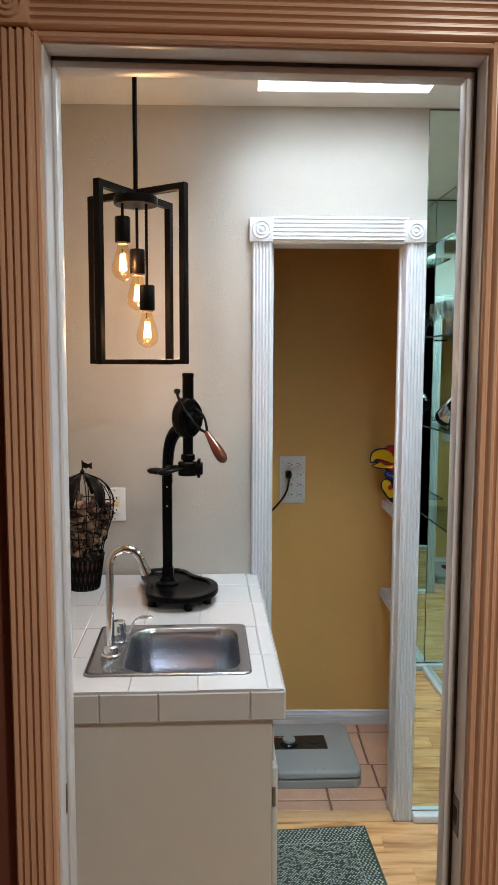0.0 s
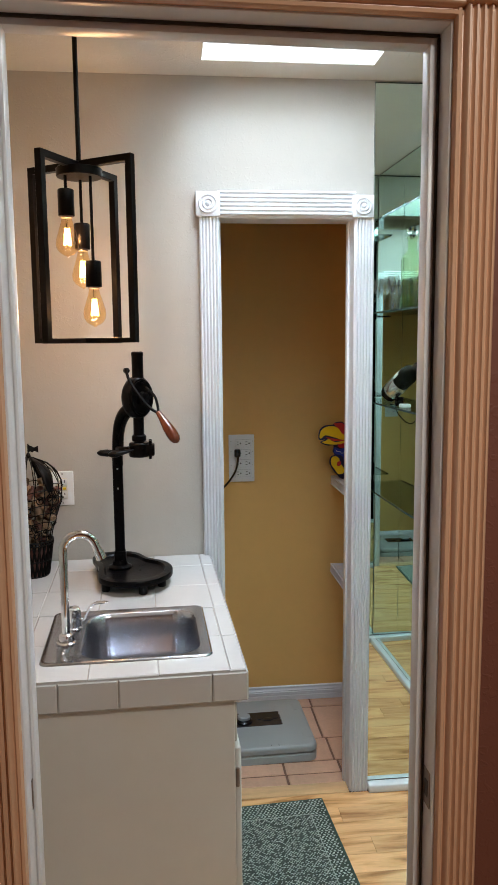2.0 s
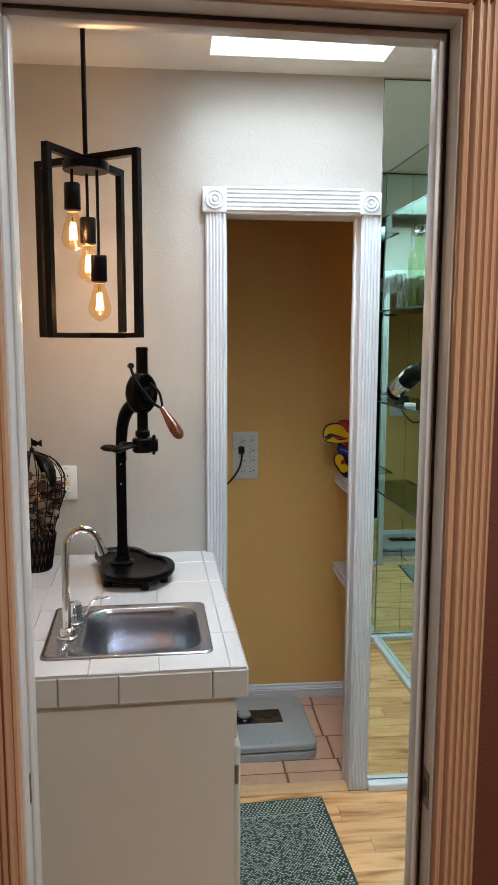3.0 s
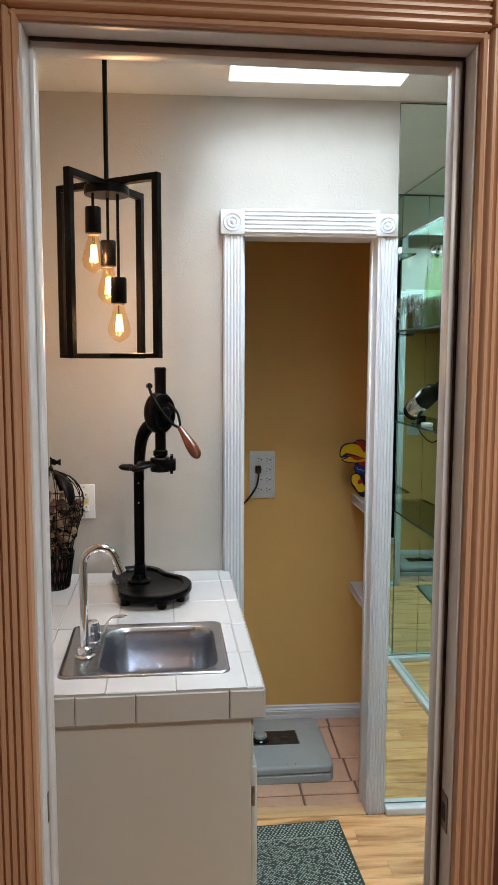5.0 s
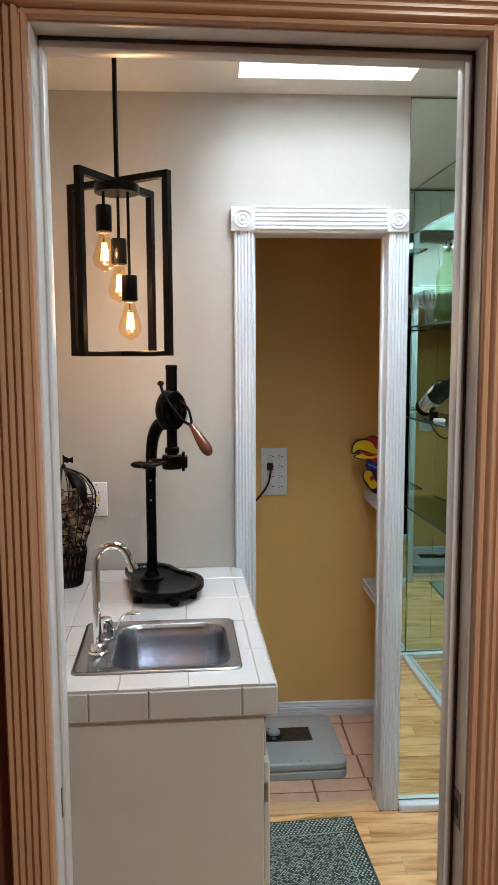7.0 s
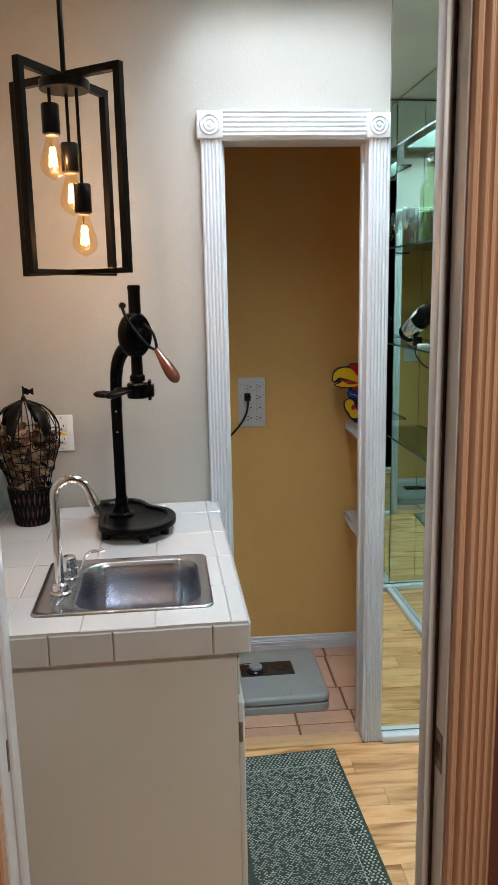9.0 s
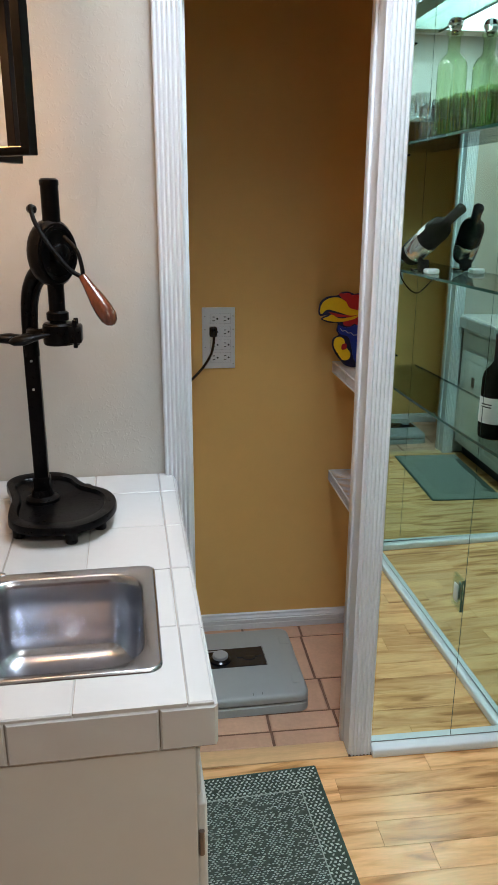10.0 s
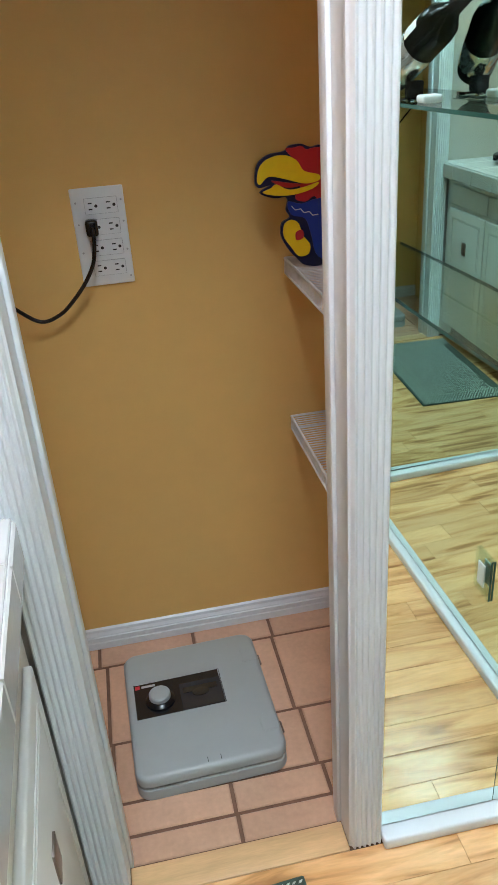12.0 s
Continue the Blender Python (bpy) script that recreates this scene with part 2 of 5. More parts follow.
def lathe(bm, prof, n=32, m=None, cap=True):
    """A body turned round z from (radius, height) pairs."""
    rings = []
    for r, z in prof:
        rings.append([bm.verts.new(Vector((r * math.cos(2 * math.pi * k / n), r * math.sin(2 * math.pi * k / n), z))) for k in range(n)])
    for a, b in zip(rings, rings[1:]):
        for k in range(n):
            bm.faces.new((a[k], a[(k + 1) % n], b[(k + 1) % n], b[k]))
    if cap:
        bm.faces.new(rings[0][::-1])
        bm.faces.new(rings[-1])
    if m:
        for ring in rings:
            for v in ring:
                v.co = m @ v.co
    return bm


def L(prof, n=32, m=None, cap=True):
    return lathe(bmesh.new(), prof, n, m, cap)


def tube(bm, pts, r, n=8, radii=None, flat=1.0):
    """A rod along a line of points; radii gives a taper."""
    pts = [Vector(p) for p in pts]
    up = None
    rings = []
    for i, p in enumerate(pts):
        d = (pts[min(i + 1, len(pts) - 1)] - pts[max(i - 1, 0)]).normalized()
        if up is None:
            up = d.cross(Vector((0, 0, 1)) if abs(d.z) < 0.9 else Vector((1, 0, 0))).normalized()
        up = (up - d * up.dot(d)).normalized()
        side = d.cross(up)
        rr = radii[i] if radii else r
        rings.append([bm.verts.new(p + up * rr * math.cos(2 * math.pi * k / n) + side * rr * flat * math.sin(2 * math.pi * k / n)) for k in range(n)])
    for a, b in zip(rings, rings[1:]):
        for k in range(n):
            bm.faces.new((a[k], a[(k + 1) % n], b[(k + 1) % n], b[k]))
    bm.faces.new(rings[0][::-1])
    bm.faces.new(rings[-1])
    return bm


def T(pts, r, n=8, radii=None, flat=1.0):
    return tube(bmesh.new(), pts, r, n, radii, flat)


def smooth_line(pts, steps=6):
    """A Catmull-Rom curve through the points."""
    p = [Vector(q) for q in pts]
    p = [2 * p[0] - p[1]] + p + [2 * p[-1] - p[-2]]
    out = []
    for i in range(1, len(p) - 2):
        for s in range(steps):
            t = s / steps
            out.append(0.5 * (2 * p[i] + (p[i + 1] - p[i - 1]) * t + (2 * p[i - 1] - 5 * p[i] + 4 * p[i + 1] - p[i + 2]) * t * t + (3 * p[i] - p[i - 1] - 3 * p[i + 1] + p[i + 2]) * t ** 3))
    out.append(p[-2])
    return out


def prism(bm, outline, z0, z1, m=None, bevel=0.0):
    """A flat outline given thickness."""
    lo = [bm.verts.new((x, y, z0)) for x, y in outline]
    hi = [bm.verts.new((x, y, z1)) for x, y in outline]
    n = len(lo)
    fs = [bm.faces.new(lo[::-1]), bm.faces.new(hi)]
    for k in range(n):
        fs.append(bm.faces.new((lo[k], lo[(k + 1) % n], hi[(k + 1) % n], hi[k])))
    vs = lo + hi
    if bevel:
        out = bmesh.ops.bevel(bm, geom=list(fs[1].edges), offset=bevel, segments=3, affect="EDGES")
        vs = list({v for v in vs if v.is_valid} | {v for f in out["faces"] for v in f.verts})
    if m:
        for v in vs:
            v.co = m @ v.co
    return bm


def round_rect(x0, x1, y0, y1, r, n=6):
    pts = []
    for cx, cy, a0 in ((x1 - r, y1 - r, 0), (x0 + r, y1 - r, 90), (x0 + r, y0 + r, 180), (x1 - r, y0 + r, 270)):
        for k in range(n + 1):
            a = radians(a0 + 90 * k / n)
            pts.append((cx + r * math.cos(a), cy + r * math.sin(a)))
    return pts


def slab(x, y, z0, z1, r, e, top=True):
    """A lying box with round corners in plan and edges rounded by e above (and below)."""
    bm = bmesh.new()
    rows = [(e * 0.6, z0), (0.0, z0 + e * 0.5)] if not top else [(0.0, z0)]
    rows += [(e * (1 - math.cos(radians(a))), z1 - e + e * math.sin(radians(a))) for a in (0, 22, 45, 67, 90)]
    ls = []
    for d, z in rows:
        ls.append([bm.verts.new((px, py, z)) for px, py in round_rect(-x + d, x - d, -y + d, y - d, max(r - d, 0.004), 8)])
    for a, b in zip(ls, ls[1:]):
        for k in range(len(a)):
            bm.faces.new((a[k], a[(k + 1) % len(a)], b[(k + 1) % len(a)], b[k]))
    bm.faces.new(ls[0][::-1])
    bm.faces.new(ls[-1])
    return bm


def finish(bm, smooth=35):
    bmesh.ops.recalc_face_normals(bm, faces=bm.faces)
    me = bpy.data.meshes.new("mesh")
    bm.to_mesh(me)
    bm.free()
    if smooth:
        me.shade_smooth()
        me.set_sharp_from_angle(angle=radians(smooth))
    return me


def part(name, bm, material, parent=None, label="", smooth=35):
    me = finish(bm, smooth)
    me.name = name
    me.materials.append(material)
    ob = new(name, me)
    ob.parent = parent
    if label:
        ob["label"] = label
    return ob


def thing(name, label, category, m=None, group="", kind=""):
    ob = new(name)
    ob.empty_display_size = 0.1
    if m:
        ob.matrix_basis = m
    return tagged(ob, label, category, group, kind)


def structure(name, bm, material, label, smooth=0):
    return tagged(part(name, bm, material, None, "", smooth), label, "", "", "structure")


# ---- large structure ----
bm = B(XL - 0.1, OL - 0.015, 0, 0.10, 0, CEIL)
box(bm, OR + 0.015, XR + 0.1, 0, 0.10, 0, CEIL)
box(bm, OL - 0.015, OR + 0.015, 0, 0.10, OT + 0.015, CEIL)
structure("wall_north", bm, BEIGE, "beige textured drywall with a closet doorway and a strip of mirror beside it")
structure("wall_west", B(XL - 0.1, XL, YH, 0, 0, CEIL), BEIGE, "beige textured drywall beside the bar counter")
structure("wall_east", box(bmesh.new(), 0.0065, 0.1, -1.40, 0.006, 0, CEIL, m=EAST), BEIGE, "drywall behind the mirrored bar wall")
bm = B(XL, DL - 0.018, YH, YN, 0, CEIL)
box(bm, DR + 0.018, XR + 0.1, YH, YN - 0.014, 0, CEIL)
box(bm, DL - 0.018, DR + 0.018, YH, YN, DT + 0.012, CEIL)
structure("wall_south", bm, BEIGE, "beige drywall with the doorway to the hall")
# ceiling with the skylight opening
bm = B(XL - 0.1, SKX0, YH, 0.1, CEIL, CEIL + SKH)
box(bm, SKX1, XR + 0.1, YH, 0.1, CEIL, CEIL + SKH)
box(bm, SKX0, SKX1, SKY1, 0.1, CEIL, CEIL + SKH)
box(bm, SKX0, SKX1, YH, SKY0, CEIL, CEIL + SKH)
structure("ceiling", bm, CEILW, "white textured ceiling with a square skylight")
sk = tagged(part("window_1", B(SKX0 - 0.01, SKX1 + 0.01, SKY0 - 0.01, SKY1 + 0.01, CEIL + SKH, CEIL + SKH + 0.006), DIFFUSER), "bright milky skylight panel in the ceiling", "", "", "structure")
# the lamp stands in for daylight just below the panel
# closet shell
structure("wall_closet_back", B(-0.35, 0.90, CB, CB + 0.1, 0, 2.45), MUSTARD, "mustard yellow painted closet back wall")
structure("wall_closet_east", B(0.80, 0.90, 0.10, CB, 0, 2.45), MUSTARD, "mustard yellow painted closet side wall")
structure("wall_closet_west", B(-0.35, -0.25, 0.10, CB, 0, 2.45), MUSTARD, "mustard yellow painted closet side wall")
bm = B(-0.25, OL - 0.015, 0.10, 0.104, 0, 2.45)
box(bm, OR + 0.015, 0.80, 0.10, 0.104, 0, 2.45)
box(bm, OL - 0.015, OR + 0.015, 0.10, 0.104, OT + 0.015, 2.45)
structure("wall_closet_front", bm, MUSTARD, "mustard yellow painted inner face of the closet wall")
structure("ceiling_closet", B(-0.35, 0.90, 0.10, CB + 0.1, 2.45, 2.5), MUSTARD, "mustard painted closet ceiling")
structure("floor_closet", B(-0.35, 0.90, 0.045, CB + 0.1, -0.12, -0.005), TGROUT, "mortar bed under terracotta tiles")
structure("floor", B(-1.6, 1.6, -4.3, 0.045, -0.12, -0.006), FLOORG, "floor with pale wood boards laid across the room")
# hallway behind the camera
bm = B(-1.3, XL, YH - 0.06, YH, 0, 2.5)
box(bm, XL, DL - 0.018, YH - 0.012, YH, 0, 2.5)
box(bm, DR + 0.018, XR, YH - 0.012, YH, 0, 2.5)
box(bm, DL - 0.018, DR + 0.018, YH - 0.012, YH, DT + 0.018, 2.5)
box(bm, XR, 1.4, YH - 0.06, YH, 0, 2.5)
structure("wall_hall_north", bm, HALLW, "brown hallway wall round the doorway")
structure("wall_hall_west", B(-1.4, -1.3, -4.2, YH, 0, 2.5), HALLW, "brown hallway wall")
structure("wall_hall_east", B(1.3, 1.4, -4.2, YH, 0, 2.5), HALLW, "brown hallway wall")
structure("wall_hall_south", B(-1.4, 1.4, -4.3, -4.2, 0, 2.5), HALLW, "brown hallway wall")
structure("ceiling_hall", B(-1.4, 1.4, -4.3, YH, 2.5, 2.6), CEILW, "white hallway ceiling")


# mirrors
def mirror(name, m, w, h, label, seams=()):
    """A mirror w wide and h high whose face looks along local -y; split into panels at the seams."""
    ob = thing(name, label, "mirror", m, kind="structure")
    cuts = [0, *seams, w]
    for a, b in zip(cuts, cuts[1:]):
        part("panel", B(a + 0.0008, b - 0.0008, 0, 0.005, 0, h - 0.006), MIRROR, ob, smooth=0)
        part("panel_edge", B(a, b, 0.0055, 0.006, 0, h), MEDGE, ob, smooth=0)
    return ob


MZ = 0.034
mirror("mirror_wall_north", pose(0.514, -0.006, MZ), XR - 0.514, CEIL - MZ - 0.004, "floor to ceiling mirror panels beside the closet door", (0.248,))
mirror("mirror_wall_east", EAST @ pose(0, 0, MZ, 0, 0, -90), -YN - 0.012, CEIL - MZ - 0.004, "floor to ceiling mirror panels behind glass bar shelves")
mirror("mirror_wall_south", pose(XR - 0.046, YN, MZ, 0, 0, 178.8), XR - 0.046 - 0.25, CEIL - MZ - 0.004, "floor to ceiling mirror panels on the doorway wall", (0.14,))
def shoe(bm, x0, x1, y0, y1, m=None):
    return box(bm, x0, x1, y0, y1, 0, 0.03, 0.006, 3, m)
structure("baseboard_north", shoe(bmesh.new(), 0.514, XR, -0.040, -0.001), TRIM, "white painted base strip under the mirror", 40)
structure("baseboard_east", shoe(bmesh.new(), -0.024, 0.004, YN + 0.044, -0.040, EAST), TRIM, "white painted base strip under the mirror", 40)
structure("baseboard_south", shoe(bmesh.new(), DR + 0.02, XR - 0.03, YN - 0.001, YN + 0.036), TRIM, "white painted base strip under the mirror", 40)


# ---- door trim ----
def extrude(profile, length, m):
    """A moulding: the profile (across, out) drawn along z for a length."""
    bm = bmesh.new()
    lo = [bm.verts.new(m @ Vector((u, -v, 0))) for u, v in profile]
    hi = [bm.verts.new(m @ Vector((u, -v, length))) for u, v in profile]
    n = len(lo)
    bm.faces.new(lo[::-1])
    bm.faces.new(hi)
    for k in range(n):
        bm.faces.new((lo[k], lo[(k + 1) % n], hi[(k + 1) % n], hi[k]))
    return bm


def fluted(u0, u1, grooves, out, depth=0.005):
    pts = []
    w = (u1 - u0) / grooves
    for g in range(grooves):
        a = u0 + g * w
        pts.append((a + w * 0.14, out))
        for k in range(1, 7):
            t = k / 7
            pts.append((a + w * (0.14 + 0.72 * t), out - depth * math.sin(math.pi * t)))
        pts.append((a + w * 0.86, out))
    return pts


def rosette(parent, x, z, s, m, material, out=0.03):
    """A square corner block with turned rings; its face looks along local -y."""
    ob = part("rosette", B(x, x + s, -out, 0, z, z + s, 0.003, 2), material, parent)
    c = m @ Vector((0, 0, 0))
    r = s * 0.40
    prof = [(r, 0.0), (r, 0.002), (r * .93, 0.0045), (r * .84, 0.0045), (r * .78, 0.001), (r * .62, 0.001), (r * .55, 0.005), (r * .45, 0.005), (r * .36, 0.0015), (r * .26, 0.0015), (r * .22, 0.005), (r * .10, 0.0065), (0.0005, 0.007)]
    part("ring", L(prof, 36, Matrix.Translation((x + s / 2, -out, z + s / 2)) @ pose(0, 0, 0, 90)), material, ob)
    return ob


IN_PROF = [(0, 0), (0, 0.012), (0.004, 0.014), (0.007, 0.020), (0.008, 0.022)] + fluted(0.009, 0.062, 5, 0.022, 0.0045) + [(0.063, 0.022), (0.066, 0.018), (0.066, 0)]
door1 = thing("trim_closet_doorway", "white gloss fluted door casing with round rosette corner blocks", "door casing", kind="structure")
part("casing_side", extrude(IN_PROF, OT + 0.002, Matrix(((-1, 0, 0, OL), (0, 1, 0, 0), (0, 0, 1, 0), (0, 0, 0, 1)))), TRIM, door1)
part("casing_side", extrude(IN_PROF, OT + 0.002, Matrix.Translation((OR, 0, 0))), TRIM, door1)
part("casing_head", extrude([(u * 1.28, v) for u, v in IN_PROF], OR - OL + 0.004, Matrix.Translation((OR + 0.002, 0, OT + 0.001)) @ pose(0, 0, 0, 0, -90)), TRIM, door1)
rosette(door1, OL - 0.076, OT + 0.002, 0.078, Matrix(), TRIM)
rosette(door1, OR - 0.010, OT + 0.002, 0.072, Matrix(), TRIM)
part("jamb", B(OL - 0.015, OL, -0.002, 0.104, 0, OT), TRIM, door1)
part("jamb", B(OR, OR + 0.015, -0.002, 0.104, 0, OT), TRIM, door1)
part("jamb_head", B(OL - 0.015, OR + 0.015, -0.002, 0.104, OT, OT + 0.015), TRIM, door1)
part("door_stop", B(OL, OL + 0.008, 0.045, 0.075, 0, OT - 0.001, 0.002), TRIM, door1)
part("door_stop", B(OR - 0.008, OR, 0.045, 0.075, 0, OT - 0.001, 0.002), TRIM, door1)

OUT_PROF = [(0, 0), (0, 0.010), (0.002, 0.014), (0.006, 0.015), (0.008, 0.012), (0.010, 0.012), (0.012, 0.022), (0.014, 0.024)] + fluted(0.015, 0.056, 4, 0.024, 0.0065) + [(0.057, 0.024), (0.060, 0.020), (0.060, 0)]
HF = YH - 0.012
SY = -1.431             # where the door would close against its stop
JY0, JY1 = HF - 0.001, -1.396
SY1 = -1.398


def lean(bm):
    """The head of this doorway drops a little towards the mirrored side."""
    for v in bm.verts:
        v.co.z -= 0.0147 * (v.co.x + 0.08)
    return bm


door2 = thing("trim_hall_doorway", "cream gloss fluted door casing with rosette corner blocks and jambs", "door casing", kind="structure")
part("casing_side", extrude(OUT_PROF, DT + 0.016, Matrix(((-1, 0, 0, DL - 0.003), (0, 1, 0, HF), (0, 0, 1, 0), (0, 0, 0, 1)))), HTRIM, door2)
part("casing_side", extrude(OUT_PROF, DT + 0.012, Matrix.Translation((DR + 0.003, HF, 0))), HTRIM, door2)
part("casing_head", lean(extrude(OUT_PROF, DR - DL + 0.024, Matrix.Translation((DR + 0.012, HF, DT + 0.003)) @ pose(0, 0, 0, 0, -90))), HTRIM, door2)
h = thing("rosette_pair", "cream gloss rosette corner blocks of the casing", "door casing", pose(0, HF, 0), kind="structure")
rosette(h, DL - 0.066, DT + 0.0185, 0.054, Matrix(), HTRIM, 0.032)
rosette(h, DR + 0.012, DT + 0.0105, 0.054, Matrix(), HTRIM, 0.032)
part("jamb", B(DL - 0.018, DL, JY0, JY1, 0, DT + 0.004, 0.001, 1), TRIM, door2)
part("jamb", B(DR, DR + 0.018, JY0, JY1, 0, DT - 0.0045, 0.001, 1), TRIM, door2)
part("jamb_head", lean(B(DL - 0.018, DR + 0.018, JY0, JY1, DT, DT + 0.018, 0.001, 1)), TRIM, door2)
part("door_stop", B(DL, DL + 0.006, SY, SY1, 0, DT - 0.004, 0.002), TRIM, door2)
part("door_stop", B(DR - 0.014, DR, SY, SY1, 0, DT - 0.010, 0.002), TRIM, door2)
part("door_stop", lean(B(DL + 0.001, DR - 0.001, SY + 0.0005, SY1 - 0.0005, DT - 0.014, DT, 0.002)), TRIM, door2)
part("weather_seal", lean(B(DL + 0.001, DR - 0.001, SY - 0.003, SY, DT - 0.005, DT - 0.0005)), SLOT, door2)
part("weather_seal", B(DR - 0.004, DR - 0.0005, SY - 0.003, SY, 0.0, DT - 0.010), SLOT, door2)
sp = part("strike_plate", B(DR - 0.0015, DR + 0.001, SY - 0.032, SY - 0.004, 0.893, 0.952, 0.0005, 1), BRONZE, door2, "dark bronze strike plate")
part("latch_hole", B(DR - 0.0022, DR - 0.001, SY - 0.025, SY - 0.012, 0.909, 0.936), SLOT, sp)
# thin worn marks on the left jamb, added as a bronze strip
part("jamb_mark", B(DL - 0.001, DL + 0.0012, SY - 0.010, SY - 0.003, 0.925, 0.972, 0.0005, 1), BRONZE, door2, "thin bronze strip in place of worn marks on the jamb")

# closet baseboard
bprof = [(0, 0), (0, 0.013), (0.022, 0.014), (0.024, 0.011), (0.027, 0.014), (0.040, 0.014), (0.042, 0.010), (0.046, 0.012), (0.054, 0.007), (0.062, 0.006), (0.066, 0)]
structure("baseboard_closet", extrude(bprof, 1.05, Matrix.Translation((0.80, CB, 0)) @ pose(0, 0, 0, 0, -90)), TRIM, "white moulded closet baseboard")
structure("threshold", B(OL + 0.001, OR - 0.001, -0.022, 0.044, -0.004, 0.004, 0.003, 2), THRESH, "honey coloured wood threshold strip", 40)

# ---- counter ----
CM = pose(-0.044, 0.0, 0, 0, 0, 2.0)
CW, CD, CZ = 0.70, 0.940, 0.905
FB = 0.832
cabinet = thing("bar_cabinet", "cream painted bar cabinet with raised panel doors and drawers", "cabinet", CM)
part("body", B(-CW + 0.02, -0.028, -CD + 0.028, -0.03, 0.09, 0.712, 0.002, 1), CAB, cabinet)
part("face_frame", B(-0.045, -0.028, -CD + 0.028, -0.03, 0.7125, FB + 0.001), CAB, cabinet)
part("toe_kick", B(-CW + 0.02, -0.085, -CD + 0.03, -0.03, 0, 0.0895), SLOT, cabinet)
part("end_panel", B(-CW + 0.02, -0.028, -CD + 0.020, -CD + 0.0275, 0, 0.834, 0.002, 1), CAB, cabinet)


def cab_door(y0, y1, z0, z1, hinge_y):
    d = part("door", B(-0.0275, -0.012, y0, y1, z0, z1, 0.005, 3), CAB, cabinet)
    i = 0.05
    bm = B(-0.0125, -0.0095, y0 + i, y1 - i, z0 + i, z1 - i, 0.0025, 2)
    part("raised_panel", bm, CAB, d)
    fr = bmesh.new()
    for a in ((y0 + i - 0.012, y1 - i + 0.012, z0 + i - 0.012, z0 + i - 0.006), (y0 + i - 0.012, y1 - i + 0.012, z1 - i + 0.006, z1 - i + 0.012)):
        box(fr, -0.0122, -0.0100, *a, 0.001, 1)
    for a in ((y0 + i - 0.012, y0 + i - 0.006), (y1 - i + 0.006, y1 - i + 0.012)):
        box(fr, -0.0122, -0.0100, *a, z0 + i - 0.006, z1 - i + 0.006, 0.001, 1)
    part("panel_bead", fr, CAB, d)
    for hz in (z0 + 0.08, z1 - 0.07):
        part("hinge", T([(-0.0215, hinge_y, hz - 0.022), (-0.0215, hinge_y, hz + 0.022)], 0.0045, 10), BRONZE, d, "small dark bronze hinge")
    return d


y0s = (-CD + 0.035, -CD / 2 + 0.005)
d1 = cab_door(y0s[0], -CD / 2 - 0.004, 0.11, 0.70, y0s[0] - 0.003)
d2 = cab_door(y0s[1], -0.09, 0.11, 0.70, -0.087)
part("door_ornament", B(-0.0105, -0.006, -0.30, -0.26, 0.50, 0.56, 0.004, 2), BRONZE, d2, "small dark door ornament")
for a, b in ((y0s[0], -CD / 2 - 0.004), (y0s[1], -0.09)):
    part("drawer", B(-0.0275, -0.021, a, b, 0.715, 0.808, 0.004, 3), CAB, cabinet)

# sink cut-out lies in this rectangle of the counter
SX0, SX1, SY0, SY1 = -0.464, -0.069, -0.862, -0.521
counter = thing("tiled_countertop", "white ceramic tile countertop with grey grout and tiled edge", "countertop", CM)
bed = bmesh.new()
for a in ((-CW, SX0 + 0.012, -CD + 0.004, 0.0), (SX1 - 0.012, -0.004, -CD + 0.004, 0.0), (SX0 + 0.012, SX1 - 0.012, -CD + 0.004, SY0 + 0.012), (SX0 + 0.012, SX1 - 0.012, SY1 - 0.012, 0.0)):
    box(bed, *a, FB + 0.035, CZ - 0.0022)
box(bed, -CW, -0.004, -CD + 0.004, -CD + 0.027, FB + 0.002, FB + 0.035)
box(bed, -0.027, -0.004, -CD + 0.027, 0.0, FB + 0.002, FB + 0.035)
part("grout_bed", bed, GROUT, counter, "grey grout", 0)

# sink
SM = CM
sink = thing("bar_sink", "small brushed stainless steel drop-in bar sink", "sink", SM)
BX0, BX1, BY0, BY1 = SX0 + 0.090, SX1 - 0.027, SY0 + 0.022, SY1 - 0.026


def loop(bm, pts, z):
    return [bm.verts.new((x, y, z)) for x, y in pts]


def bridge(bm, a, b):
    n = len(a)
    for k in range(n):
        bm.faces.new((a[k], a[(k + 1) % n], b[(k + 1) % n], b[k]))


bm = bmesh.new()
loops = [loop(bm, round_rect(SX0, SX1, SY0, SY1, 0.022, 8), CZ + 0.0005),
         loop(bm, round_rect(SX0 + 0.001, SX1 - 0.001, SY0 + 0.001, SY1 - 0.001, 0.022, 8), CZ + 0.004),
         loop(bm, round_rect(SX0 + 0.005, SX1 - 0.005, SY0 + 0.005, SY1 - 0.005, 0.020, 8), CZ + 0.0055),
         loop(bm, round_rect(SX0 + 0.012, SX1 - 0.012, SY0 + 0.012, SY1 - 0.012, 0.018, 8), CZ + 0.003),
         loop(bm, round_rect(BX0 - 0.004, BX1 + 0.004, BY0 - 0.004, BY1 + 0.004, 0.064, 8), CZ + 0.0025),
         loop(bm, round_rect(BX0, BX1, BY0, BY1, 0.061, 8), CZ - 0.001),
         loop(bm, round_rect(BX0 + 0.004, BX1 - 0.004, BY0 + 0.004, BY1 - 0.004, 0.058, 8), CZ - 0.012)]
